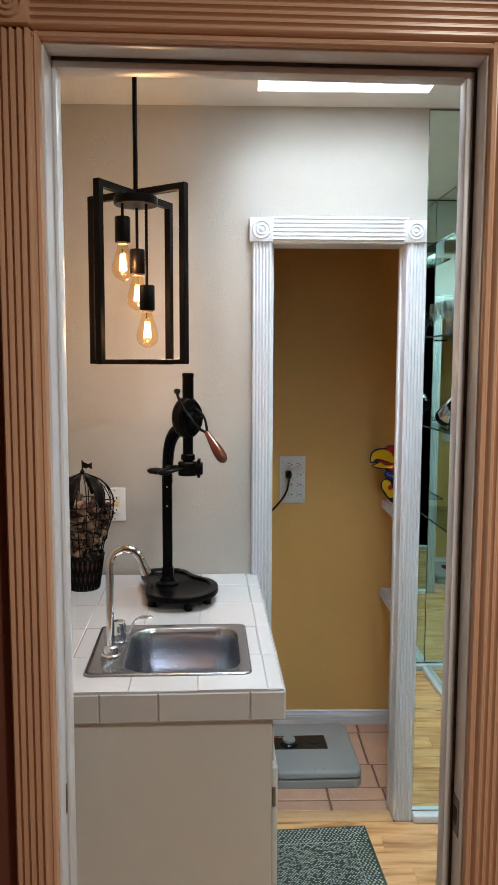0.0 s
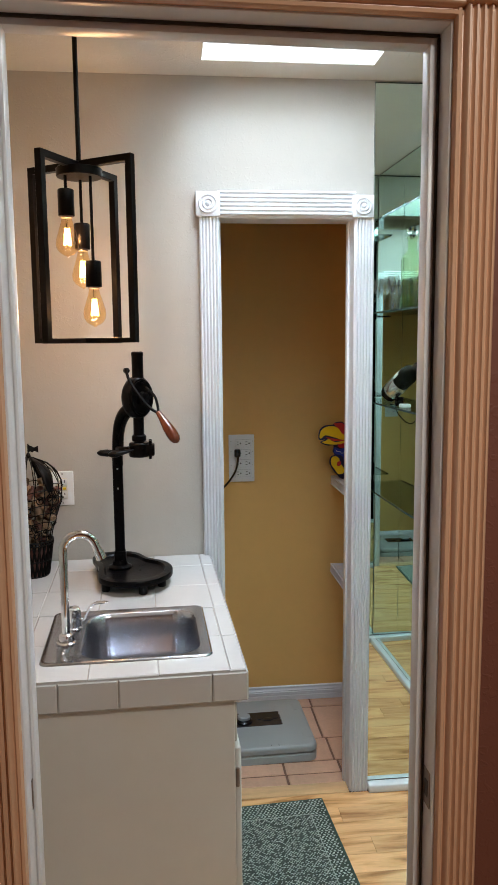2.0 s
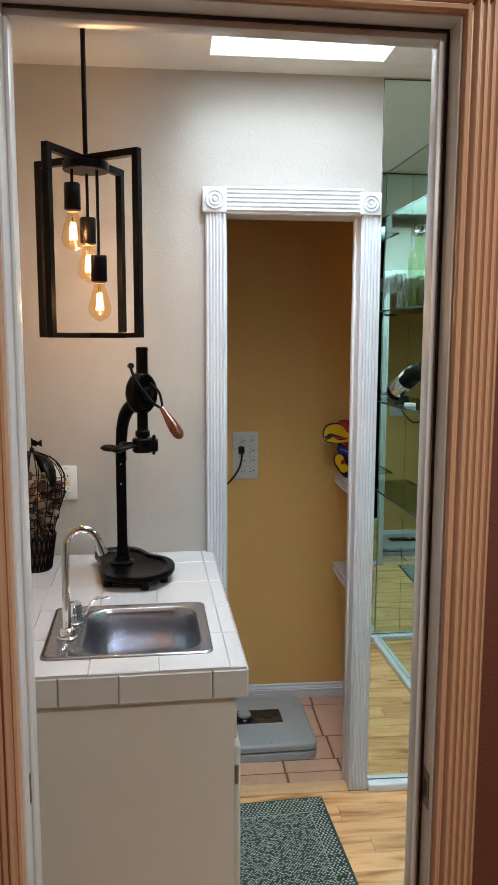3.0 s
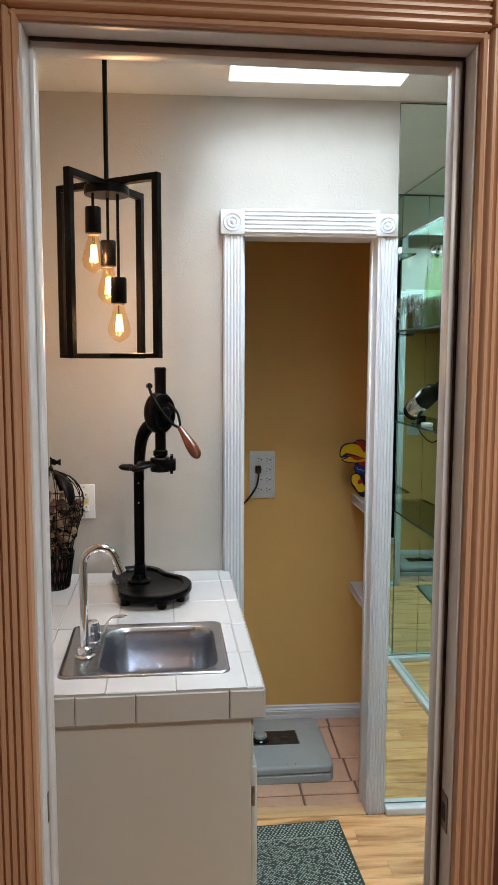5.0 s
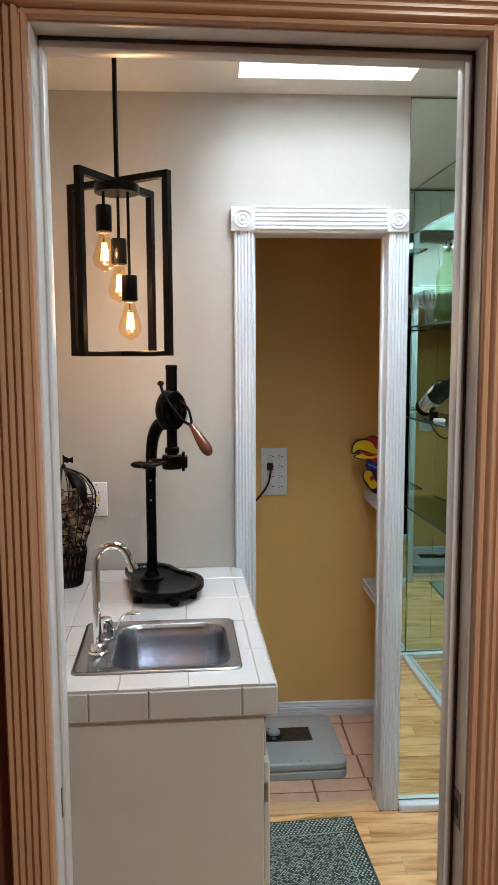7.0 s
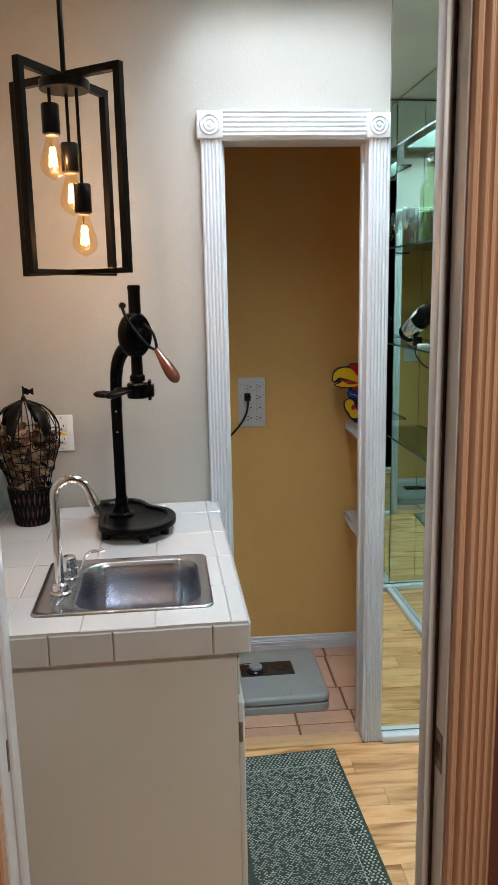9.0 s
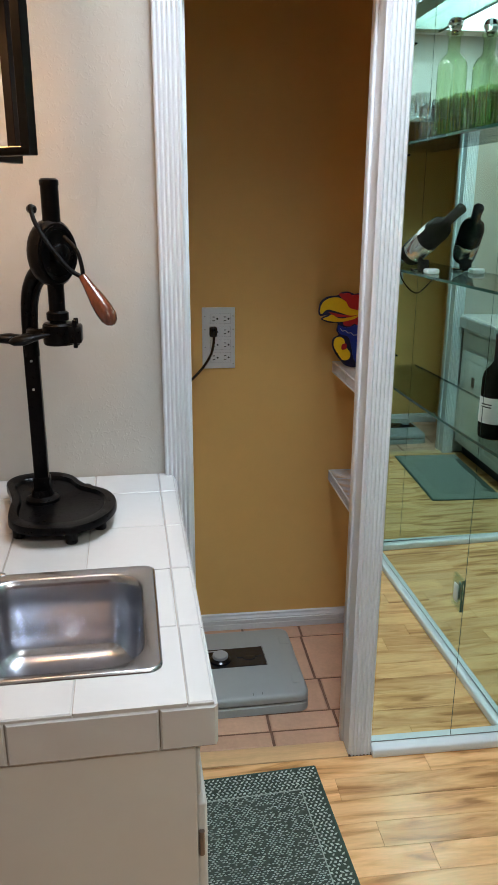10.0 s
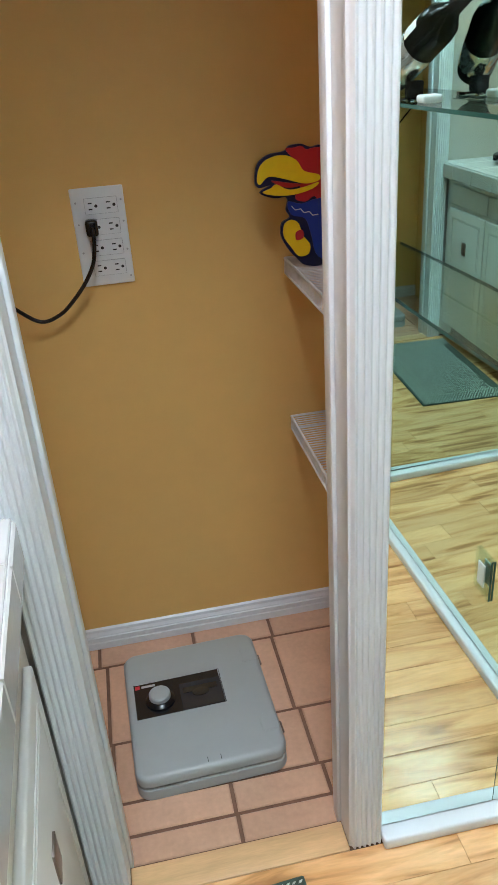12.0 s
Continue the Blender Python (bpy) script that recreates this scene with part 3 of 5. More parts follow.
for f in (0.35, 0.7, 0.9):
    loops.append(loop(bm, round_rect(BX0 + 0.004 + 0.012 * f, BX1 - 0.004 - 0.012 * f, BY0 + 0.004 + 0.012 * f, BY1 - 0.004 - 0.012 * f, 0.056, 8), CZ - 0.012 - 0.125 * f))
loops.append(loop(bm, round_rect(BX0 + 0.024, BX1 - 0.024, BY0 + 0.024, BY1 - 0.024, 0.042, 8), CZ - 0.139))
loops.append(loop(bm, round_rect(BX0 + 0.040, BX1 - 0.040, BY0 + 0.040, BY1 - 0.040, 0.034, 8), CZ - 0.146))
loops.append(loop(bm, round_rect(BX0 + 0.07, BX1 - 0.07, BY0 + 0.07, BY1 - 0.07, 0.025, 8), CZ - 0.149))
for a, b in zip(loops, loops[1:]):
    bridge(bm, a, b)
bm.faces.new(loops[-1])
part("basin", bm, STEEL, sink, smooth=60)
dr = part("drain", L([(0.042, 0), (0.042, 0.003), (0.030, 0.004), (0.026, 0.001), (0.004, 0.0008)], 32, Matrix.Translation(((BX0 + BX1) / 2, (BY0 + BY1) / 2 + 0.01, CZ - 0.150))), CHROME, sink, "round chrome drain")

# faucet and valve
FX, FY = -0.431, -0.750
faucet = thing("bar_faucet", "polished chrome gooseneck bar faucet", "faucet", Matrix.Translation((FX, FY, CZ + 0.003)) @ pose(0, 0, 0, 0, 0, 8))
part("base_ring", L([(0.024, 0), (0.024, 0.004), (0.019, 0.007), (0.017, 0.022), (0.0135, 0.024), (0.011, 0.026)], 32), CHROME, faucet)
arc = [(0, 0, 0.02), (0, 0, 0.10), (0, 0, 0.20), (0, 0, 0.222)]
arc += [(0.039 - 0.039 * math.cos(radians(a)), 0, 0.228 + 0.039 * math.sin(radians(a))) for a in range(12, 158, 12)]
end = Vector(arc[-1])
arc += [tuple(end + Vector((0.35, 0, -0.94)) * d) for d in (0.008, 0.02)]
part("spout", T(arc, 0.0098, 20), CHROME, faucet)
tip = end + Vector((0.35, 0, -0.94)) * 0.018
part("aerator", T([tip, tip + Vector((0.35, 0, -0.94)) * 0.004, tip + Vector((0.35, 0, -0.94)) * 0.0045, tip + Vector((0.35, 0, -0.94)) * 0.025], 0, 20, radii=[0.0105, 0.0105, 0.0125, 0.0125]), CHROME, faucet)
valve = thing("faucet_valve", "chrome lever water valve beside the faucet", "faucet", Matrix.Translation((-0.424, -0.655, CZ + 0.003)))
part("collar", L([(0.022, 0), (0.022, 0.004), (0.016, 0.007)], 28), CHROME, valve)
prof = []
bm = bmesh.new()
n = 40
rings = [[bm.verts.new(((0.0165 + (0.0012 if k % 4 < 2 else 0)) * math.cos(2 * math.pi * k / n), (0.0165 + (0.0012 if k % 4 < 2 else 0)) * math.sin(2 * math.pi * k / n), z)) for k in range(n)] for z in (0.006, 0.046)]
for k in range(n):
    bm.faces.new((rings[0][k], rings[0][(k + 1) % n], rings[1][(k + 1) % n], rings[1][k]))
bm.faces.new(rings[1])
bm.faces.new(rings[0][::-1])
part("fluted_body", bm, CHROME, valve)
part("cap", L([(0.0165, 0.046), (0.0165, 0.052), (0.013, 0.056), (0.003, 0.058)], 28), CHROME, valve)
part("lever", T(smooth_line([(0.014, 0, 0.022), (0.026, -0.004, 0.026), (0.034, -0.008, 0.044), (0.050, -0.012, 0.066), (0.080, -0.018, 0.072)]), 0.0034, 10, None, 1.0), CHROME, valve)
part("lever_tip", T([(0.048, -0.011, 0.066), (0.060, -0.014, 0.0705), (0.078, -0.018, 0.0725), (0.089, -0.020, 0.0725)], 0.006, 10, [0.003, 0.0085, 0.008, 0.003], 0.45), CHROME, valve)

# ---- pendant lamp ----
HX, HY = -0.388, -0.500
lamp = thing("pendant_lamp", "black metal open cage pendant lamp with three glowing amber bulbs", "lamp", pose(HX, HY, 0))
ZT, ZB, W = 2.084, 1.626, 0.009
part("rod", T([(0, 0, 2.075), (0, 0, CEIL - 0.02)], 0.0062, 12), BLACK, lamp)
part("canopy", L([(0.06, CEIL - 0.022), (0.06, CEIL - 0.002), (0.055, CEIL - 0.001)], 32), BLACK, lamp)
part("hub", L([(0.056, 2.044), (0.058, 2.046), (0.058, 2.064), (0.056, 2.066)], 40), BLACK, lamp)
for (fx, fy), dz in (((0.132, -0.088), 0.0), ((-0.075, -0.139), -0.004)):
    ang = math.degrees(math.atan2(fy, fx))
    r = math.hypot(fx, fy)
    fm = pose(0, 0, 0, 0, 0, ang)
    bm = bmesh.new()
    box(bm, -r, r, -W, W, ZT + dz - 2 * W, ZT + dz, 0.001, 1, fm)
    box(bm, -r, r, -W, W, ZB + dz * 0.3, ZB + dz * 0.3 + 1.4 * W, 0.001, 1, fm)
    for s in (-1, 1):
        box(bm, s * r - W if s > 0 else -r - W, s * r + W if s > 0 else -r + W, -W, W, ZB + dz * 0.3, ZT + dz, 0.001, 1, fm)
    part("cage_frame", bm, BLACK, lamp)
view = pose(0, 0, 0, 0, 0, 6.5)
for vx, vy, top in ((-0.035, -0.020, 2.010), (0.002, 0.034, 1.935), (0.027, -0.022, 1.834)):
    p = view @ Vector((vx, vy, 0))
    m = Matrix.Translation((p.x, p.y, top))
    part("stem", T([(p.x, p.y, top - 0.002), (p.x, p.y, 2.050)], 0.004, 10), BLACK, lamp)
    part("socket", L([(0.0195, -0.066), (0.0205, -0.064), (0.0205, -0.003), (0.0185, 0)], 28, m), BLACK, lamp)
    bulb = part("bulb", L([(0.0125, -0.064), (0.0130, -0.072), (0.0155, -0.084), (0.0215, -0.103), (0.0275, -0.122), (0.0295, -0.134), (0.0275, -0.146), (0.0205, -0.156), (0.011, -0.162), (0.004, -0.165), (0.0015, -0.168)], 32, m), AMBERG, lamp, "clear amber teardrop bulb")
    bulb.visible_shadow = False
    fb = bmesh.new()
    for k in range(6):
        a = k * math.pi / 3 + 0.4
        x, y = 0.0095 * math.cos(a), 0.0095 * math.sin(a)
        tube(fb, [(p.x + x * 0.55, p.y + y * 0.55, top - 0.096), (p.x + x, p.y + y, top - 0.138)], 0.0016, 6)
    part("filament", fb, FILAMENT, bulb, "glowing filament sticks")
    part("filament_post", T([(p.x, p.y, top - 0.066), (p.x, p.y, top - 0.092)], 0.0026, 8), CRYSTAL, bulb)
    part("bulb_collar", L([(0.0140, -0.0705), (0.0150, -0.070), (0.0150, -0.0662), (0.0140, -0.066)], 24, m), BRONZE, lamp, "dull bronze screw collar")
    li = bpy.data.lights.new("bulb_light", "POINT")
    li.energy, li.color, li.shadow_soft_size = BULB_POWER, (1.0, 0.54, 0.25), 0.012
    lo = new("bulb_light", li)
    lo.location = (HX + p.x, HY + p.y, top - 0.118)

# ---- juicer ----
TZ = CZ + 0.031
juicer = thing("lever_citrus_press", "black cast iron corkscrew press with a polished wooden crank handle", "wine opener", Matrix.Translation((-0.002, -0.018, 0)))
CX0, CY0 = -0.333, -0.225
HXJ, HYJ = -0.262, -0.33
outline = []
ctrl = [(-0.426, -0.130), (-0.412, -0.185), (-0.396, -0.245), (-0.392, -0.310), (-0.378, -0.365), (-0.330, -0.404), (-0.241, -0.401), (-0.188, -0.347), (-0.172, -0.272), (-0.194, -0.205), (-0.250, -0.155), (-0.285, -0.095), (-0.335, -0.068), (-0.404, -0.084)]
cc = [Vector((x, y, 0)) for x, y in ctrl]
for i in range(len(cc)):
    p0, p1, p2, p3 = (cc[(i + k - 1) % len(cc)] for k in range(4))
    for s in range(5):
        t = s / 5
        q = 0.5 * (2 * p1 + (p2 - p0) * t + (2 * p0 - 5 * p1 + 4 * p2 - p3) * t * t + (3 * p1 - p0 - 3 * p2 + p3) * t ** 3)
        outline.append((q.x, q.y))
ctr = Vector((-0.300, -0.235, 0))


def shrunk(f):
    return [(ctr.x + (x - ctr.x) * f, ctr.y + (y - ctr.y) * f) for x, y in outline]


bm = bmesh.new()
ls = [loop(bm, shrunk(0.94), TZ - 0.006), loop(bm, shrunk(1.0), TZ - 0.002), loop(bm, shrunk(1.0), TZ + 0.010), loop(bm, shrunk(0.988), TZ + 0.0135), loop(bm, shrunk(0.83), TZ + 0.0135), loop(bm, shrunk(0.815), TZ + 0.012), loop(bm, shrunk(0.79), TZ + 0.005), loop(bm, shrunk(0.77), TZ + 0.004)]
for a, b in zip(ls, ls[1:]):
    bridge(bm, a, b)
bm.faces.new(ls[0][::-1])
bm.faces.new(ls[-1])
part("tray", bm, IRON, juicer)
for fx, fy in ((-0.400, -0.14), (-0.25, -0.125), (-0.205, -0.315), (-0.258, -0.380), (-0.368, -0.340)):
    part("foot", L([(0.011, CZ), (0.0125, CZ + 0.002), (0.013, TZ - 0.004)], 16, Matrix.Translation((fx, fy, 0))), IRON, juicer)
part("column_base", L([(0.036, TZ + 0.004), (0.036, TZ + 0.010), (0.024, TZ + 0.016), (0.020, TZ + 0.030)], 32, Matrix.Translation((CX0, CY0, 0))), IRON, juicer)
bm = box(bmesh.new(), -0.0150, 0.0150, -0.0120, 0.0120, TZ + 0.006, 1.285, 0.0035, 3, Matrix.Translation((CX0 + 0.002, CY0 - 0.002, 0)))
box(bm, -0.0175, 0.0175, -0.0140, 0.0140, TZ + 0.012, TZ + 0.060, 0.0030, 2, Matrix.Translation((CX0 + 0.002, CY0 - 0.002, 0)))
part("column", bm, IRON, juicer)
# low grey dots stand in for the column's pale holes
for hz in (1.19, 1.25):
    part("column_hole_dot", L([(0.0028, 0), (0.0028, 0.001), (0.001, 0.0014)], 10, Matrix.Translation((CX0 + 0.002, CY0 - 0.0138, hz)) @ pose(0, 0, 0, 90)), GREY, juicer)
arm = smooth_line([(CX0 + 0.004, CY0 - 0.006, 1.26), (CX0 + 0.004, CY0 - 0.012, 1.33), (CX0 + 0.012, CY0 - 0.030, 1.39), (CX0 + 0.032, CY0 - 0.060, 1.428), (HXJ - 0.012, HYJ + 0.012, 1.44)])
part("curved_arm", T(arm, 0.0155, 14, None, 1.0), IRON, juicer)
part("arm_web", T([(a.x + 0.012, a.y - 0.012, a.z - 0.012) for a in arm[4:]], 0.007, 8), IRON, juicer)
hm = Matrix.Translation((HXJ, HYJ, 1.470)) @ pose(0, 0, 0, 90, 0, 38)
part("gear_housing", L([(0.020, -0.022), (0.036, -0.020), (0.040, -0.012), (0.040, 0.012), (0.036, 0.020), (0.020, 0.022)], 36, hm @ Matrix.Diagonal((1.14, 1.5, 1, 1))), IRON, juicer)
part("gear_hub", L([(0.018, 0.0), (0.018, 0.034), (0.012, 0.038), (0.003, 0.039)], 24, hm), IRON, juicer)
part("gear_rib", L([(0.033, 0.019), (0.0335, 0.026), (0.029, 0.026), (0.028, 0.019)], 36, hm @ Matrix.Diagonal((1.14, 1.5, 1, 1))), IRON, juicer)
for a in range(0, 360, 72):
    part("housing_bolt", L([(0.004, 0.02), (0.004, 0.027), (0.001, 0.028)], 10, hm @ Matrix.Translation((0.030 * math.cos(radians(a)), 0.046 * math.sin(radians(a)), 0))), IRON, juicer)
part("rack_tube", L([(0.0165, 1.50), (0.0165, 1.588), (0.0175, 1.590), (0.0175, 1.598), (0.014, 1.601)], 24, Matrix.Translation((HXJ + 0.003, HYJ, 0))), IRON, juicer)
part("spindle", L([(0.010, 1.335), (0.0155, 1.337), (0.0155, 1.43)], 24, Matrix.Translation((HXJ + 0.002, HYJ, 0))), IRON, juicer)
part("spindle_collar", L([(0.018, 1.345), (0.021, 1.347), (0.021, 1.360), (0.016, 1.364)], 24, Matrix.Translation((HXJ + 0.002, HYJ, 0))), IRON, juicer)
bm = L([(0.012, 1.300), (0.028, 1.300), (0.030, 1.303), (0.030, 1.337), (0.027, 1.341), (0.012, 1.341)], 28, Matrix.Translation((HXJ + 0.002, HYJ, 0)))
box(bm, HXJ + 0.018, HXJ + 0.046, HYJ - 0.022, HYJ + 0.018, 1.303, 1.337, 0.004, 2)
part("bottle_clamp", bm, IRON, juicer)
for s in (-0.018, 0.012):
    part("clamp_bolt", T([(HXJ + 0.034, HYJ + s, 1.295), (HXJ + 0.034, HYJ + s, 1.348)], 0.0045, 10), IRON, juicer)
part("clamp_bridge", T(smooth_line([(HXJ - 0.02, HYJ, 1.322), (HXJ - 0.05, HYJ + 0.02, 1.318), (CX0 + 0.006, CY0 - 0.02, 1.312)]), 0.009, 10), IRON, juicer)
part("clamp_lever", T([(CX0 + 0.03, HYJ + 0.02, 1.318), (CX0 + 0.0, HYJ + 0.01, 1.312), (-0.352, HYJ, 1.312), (-0.372, HYJ - 0.004, 1.313), (-0.380, HYJ - 0.006, 1.314)], 0, 14, [0.008, 0.010, 0.018, 0.014, 0.005], 0.6), IRON, juicer)
part("clamp_lever", T([(HXJ - 0.012, HYJ - 0.020, 1.322), (HXJ - 0.030, HYJ - 0.030, 1.320), (-0.322, HYJ - 0.040, 1.315), (-0.338, HYJ - 0.042, 1.313), (-0.346, HYJ - 0.043, 1.312)], 0, 14, [0.006, 0.009, 0.0165, 0.014, 0.005], 0.6), IRON, juicer)
crank = smooth_line([(-0.290, -0.365, 1.555), (-0.282, -0.375, 1.525), (-0.255, -0.390, 1.482), (-0.225, -0.40, 1.446), (-0.203, -0.402, 1.432)])
part("crank_rod", T(crank, 0.0042, 10), IRON, juicer)
part("crank_strut", T(smooth_line([(-0.235, -0.36, 1.50), (-0.212, -0.385, 1.478), (-0.203, -0.40, 1.45), (-0.202, -0.402, 1.434)]), 0.0038, 10), IRON, juicer)
part("crank_boss", L([(0.006, -0.008), (0.008, -0.005), (0.008, 0.006), (0.004, 0.009)], 16, Matrix.Translation((-0.289, -0.360, 1.548)) @ pose(0, 0, 0, 90, 0, 30)), IRON, juicer)
h0, h1 = Vector((-0.203, -0.402, 1.434)), Vector((-0.150, -0.440, 1.352))
fr = (0, 0.05, 0.12, 0.3, 0.5, 0.7, 0.86, 0.95, 1.0)
rad = (0.007, 0.008, 0.0085, 0.0115, 0.0150, 0.0165, 0.0155, 0.011, 0.004)
part("wooden_handle", T([h0.lerp(h1, f) for f in fr], 0, 20, rad), HANDLEW, juicer, "polished red-brown turned wooden handle", 60)

# ---- cork basket shaped like a hot-air balloon ----
KX, KY = -0.610, -0.165
basket = thing("cork_basket", "dark wire hot-air balloon basket filled with wine corks", "decoration", pose(KX, KY, CZ) @ Matrix.Diagonal((0.95, 0.95, 0.93, 1)))


def balloon_r(z):
    zs = (0.12, 0.15, 0.20, 0.25, 0.29, 0.32, 0.355, 0.385, 0.40)
    rs = (0.062, 0.067, 0.082, 0.098, 0.103, 0.101, 0.086, 0.053, 0.012)
    return float(np.interp(z, zs, rs))


bm = bmesh.new()
for k in range(20):
    a = 2 * math.pi * k / 20
    tube(bm, [(balloon_r(z) * math.cos(a), balloon_r(z) * math.sin(a), z) for z in np.linspace(0.12, 0.40, 15)], 0.0017, 5)
for z in (0.125, 0.16, 0.19, 0.22, 0.25, 0.275, 0.30):
    r = balloon_r(z)
    tube(bm, [(r * math.cos(a), r * math.sin(a), z + 0.004 * math.sin(5 * a)) for a in np.linspace(0, 2 * math.pi, 37)], 0.0017, 5)
rs = random.Random(4)
for k in range(40):
    a0, z0 = rs.uniform(0, 6.28), rs.uniform(0.14, 0.30)
    tube(bm, [((balloon_r(z0 + 0.02 * math.sin(t)) + 0.001) * math.cos(a0 + 0.16 * math.cos(t) * (1 - t / 14)), (balloon_r(z0 + 0.02 * math.sin(t)) + 0.001) * math.sin(a0 + 0.16 * math.cos(t) * (1 - t / 14)), z0 + 0.016 * math.sin(t) * (1 - t / 14)) for t in np.linspace(0, 10, 22)], 0.0016, 4)
part("balloon_wire_net", bm, BLACK, basket)
bm = bmesh.new()
for k in range(6):
    a0 = 2 * math.pi * k / 6 + 0.3
    cols = []
    for z in np.linspace(0.295, 0.402, 9):
        r = balloon_r(z) + 0.0016
        hw = 0.30 * math.sqrt(max(0.0, (z - 0.285) / 0.12)) if z < 0.36 else 0.30
        cols.append([bm.verts.new((r * math.cos(a0 + s * hw), r * math.sin(a0 + s * hw), z)) for s in (-1, -0.3, 0.3, 1)])
    for a, b in zip(cols, cols[1:]):
        for q in range(3):
            bm.faces.new((a[q], a[q + 1], b[q + 1], b[q]))
me_crown = part("crown", bm, BLACK, basket)
md = me_crown.modifiers.new("thick", "SOLIDIFY")
md.thickness = 0.001
part("finial", T([(0, 0, 0.40), (0, 0, 0.447)], 0.0022, 8), BLACK, basket)
part("finial_knob", L([(0.002, 0.398), (0.007, 0.402), (0.008, 0.408), (0.005, 0.414), (0.002, 0.417)], 16), BLACK, basket)
pen = bmesh.new()
cols = [[pen.verts.new((x, 0.002 * math.sin(x * 230) + dy, z)) for dy in (-0.0008, 0.0008) for z in (lo, hi)] for x, lo, hi in ((0.0, 0.419, 0.445), (0.006, 0.421, 0.440), (0.013, 0.417, 0.438), (0.020, 0.423, 0.434), (0.032, 0.416, 0.440))]
for a, b in zip(cols, cols[1:]):
    for q0, q1 in ((0, 1), (1, 3), (3, 2), (2, 0)):
        pen.faces.new((a[q0], a[q1], b[q1], b[q0]))
pen.faces.new((cols[0][0], cols[0][2], cols[0][3], cols[0][1]))
pen.faces.new((cols[-1][0], cols[-1][1], cols[-1][3], cols[-1][2]))
part("pennant", pen, BLACK, basket)
bm = bmesh.new()
for z, r in ((0.002, 0.050), (0.055, 0.057), (0.112, 0.066), (0.122, 0.068)):
    tube(bm, [(r * math.cos(a), r * math.sin(a), z) for a in np.linspace(0, 2 * math.pi, 33)], 0.0024, 6)
for k in range(24):
    a = 2 * math.pi * k / 24
    for tw in (0.35, -0.35):
        tube(bm, [((0.050 + 0.017 * f) * math.cos(a + tw * f), (0.050 + 0.017 * f) * math.sin(a + tw * f), 0.002 + 0.118 * f) for f in (0, 0.33, 0.66, 1)], 0.0016, 4, None, 2.0)
lathe(bm, [(0.001, 0.0005), (0.05, 0.0005), (0.05, 0.002), (0.001, 0.002)], 24)
part("gondola", bm, BLACK, basket)
part("gondola_lining", L([(0.045, 0.004), (0.050, 0.05), (0.058, 0.10)], 24), CORK2, basket, "dark corks packed in the gondola")
corks = [bmesh.new(), bmesh.new()]
for k in range(190):
    z = rs.uniform(0.09, 0.305)
    rmax = (balloon_r(z) if z > 0.12 else 0.058) - 0.014
    rr = rmax * math.sqrt(rs.uniform(0.25, 1))
    a = rs.uniform(0, 6.283)
    cm = Matrix.Translation((rr * math.cos(a), rr * math.sin(a), z)) @ pose(0, 0, 0, rs.uniform(0, 180), rs.uniform(0, 180), rs.uniform(0, 360))
    lathe(corks[0 if rs.random() < 0.72 else 1], [(0.0092, -0.021), (0.0105, -0.020), (0.0105, 0.020), (0.0092, 0.021)], 10, cm)
tagged(part("cork_filling", corks[0], CORK, basket, "pale used wine corks"), kind="stuff")
tagged(part("stained_cork_filling", corks[1], CORK2, basket, "wine-stained corks"), kind="stuff")


# ---- outlets ----
def receptacle(parent, x, z, y, w=0.033, hgt=0.028, sides=True):
    face = part("receptacle", B(x - w / 2, x + w / 2, y - 0.0022, y, z - hgt / 2, z + hgt / 2, 0.0018, 2), PLASTIC, parent)
    bm = B(x - 0.0082, x - 0.0055, y - 0.0028, y - 0.0021, z - 0.002, z + 0.0075)
    box(bm, x + 0.0055, x + 0.0082, y - 0.0028, y - 0.0021, z - 0.001, z + 0.007)
    lathe(bm, [(0.003, 0), (0.003, 0.0006)], 10, Matrix.Translation((x, y - 0.0022, z - 0.0075)) @ pose(0, 0, 0, 90))
    part("slot_set", bm, SLOT, face)
    return face


gfci = thing("wall_outlet", "white wall outlet with red and yellow test buttons", "outlet", Matrix.Translation((-0.533, 0, 1.148)))
part("plate", B(-0.036, 0.036, -0.006, 0.0, -0.058, 0.058, 0.003, 3), PLASTIC, gfci)
part("insert", B(-0.0165, 0.0165, -0.008, -0.0055, -0.034, 0.034, 0.001, 1), mat("cream_plastic", (0.70, 0.66, 0.55), 0.35), gfci)
receptacle(gfci, 0, 0.021, -0.008, 0.030, 0.022)
receptacle(gfci, 0, -0.021, -0.008, 0.030, 0.022)
part("reset_button", B(-0.012, -0.001, -0.0105, -0.008, -0.004, 0.004, 0.0008, 1), REDP, gfci, "red reset button")
part("test_button", B(0.001, 0.012, -0.0105, -0.008, -0.004, 0.004, 0.0008, 1), YELLOWP, gfci, "yellow test button")
for s in (-0.049, 0.049):
    part("screw", L([(0.003, 0), (0.003, 0.001), (0.001, 0.0015)], 12, Matrix.Translation((0, -0.006, s)) @ pose(0, 0, 0, 90)), SILVERP, gfci)

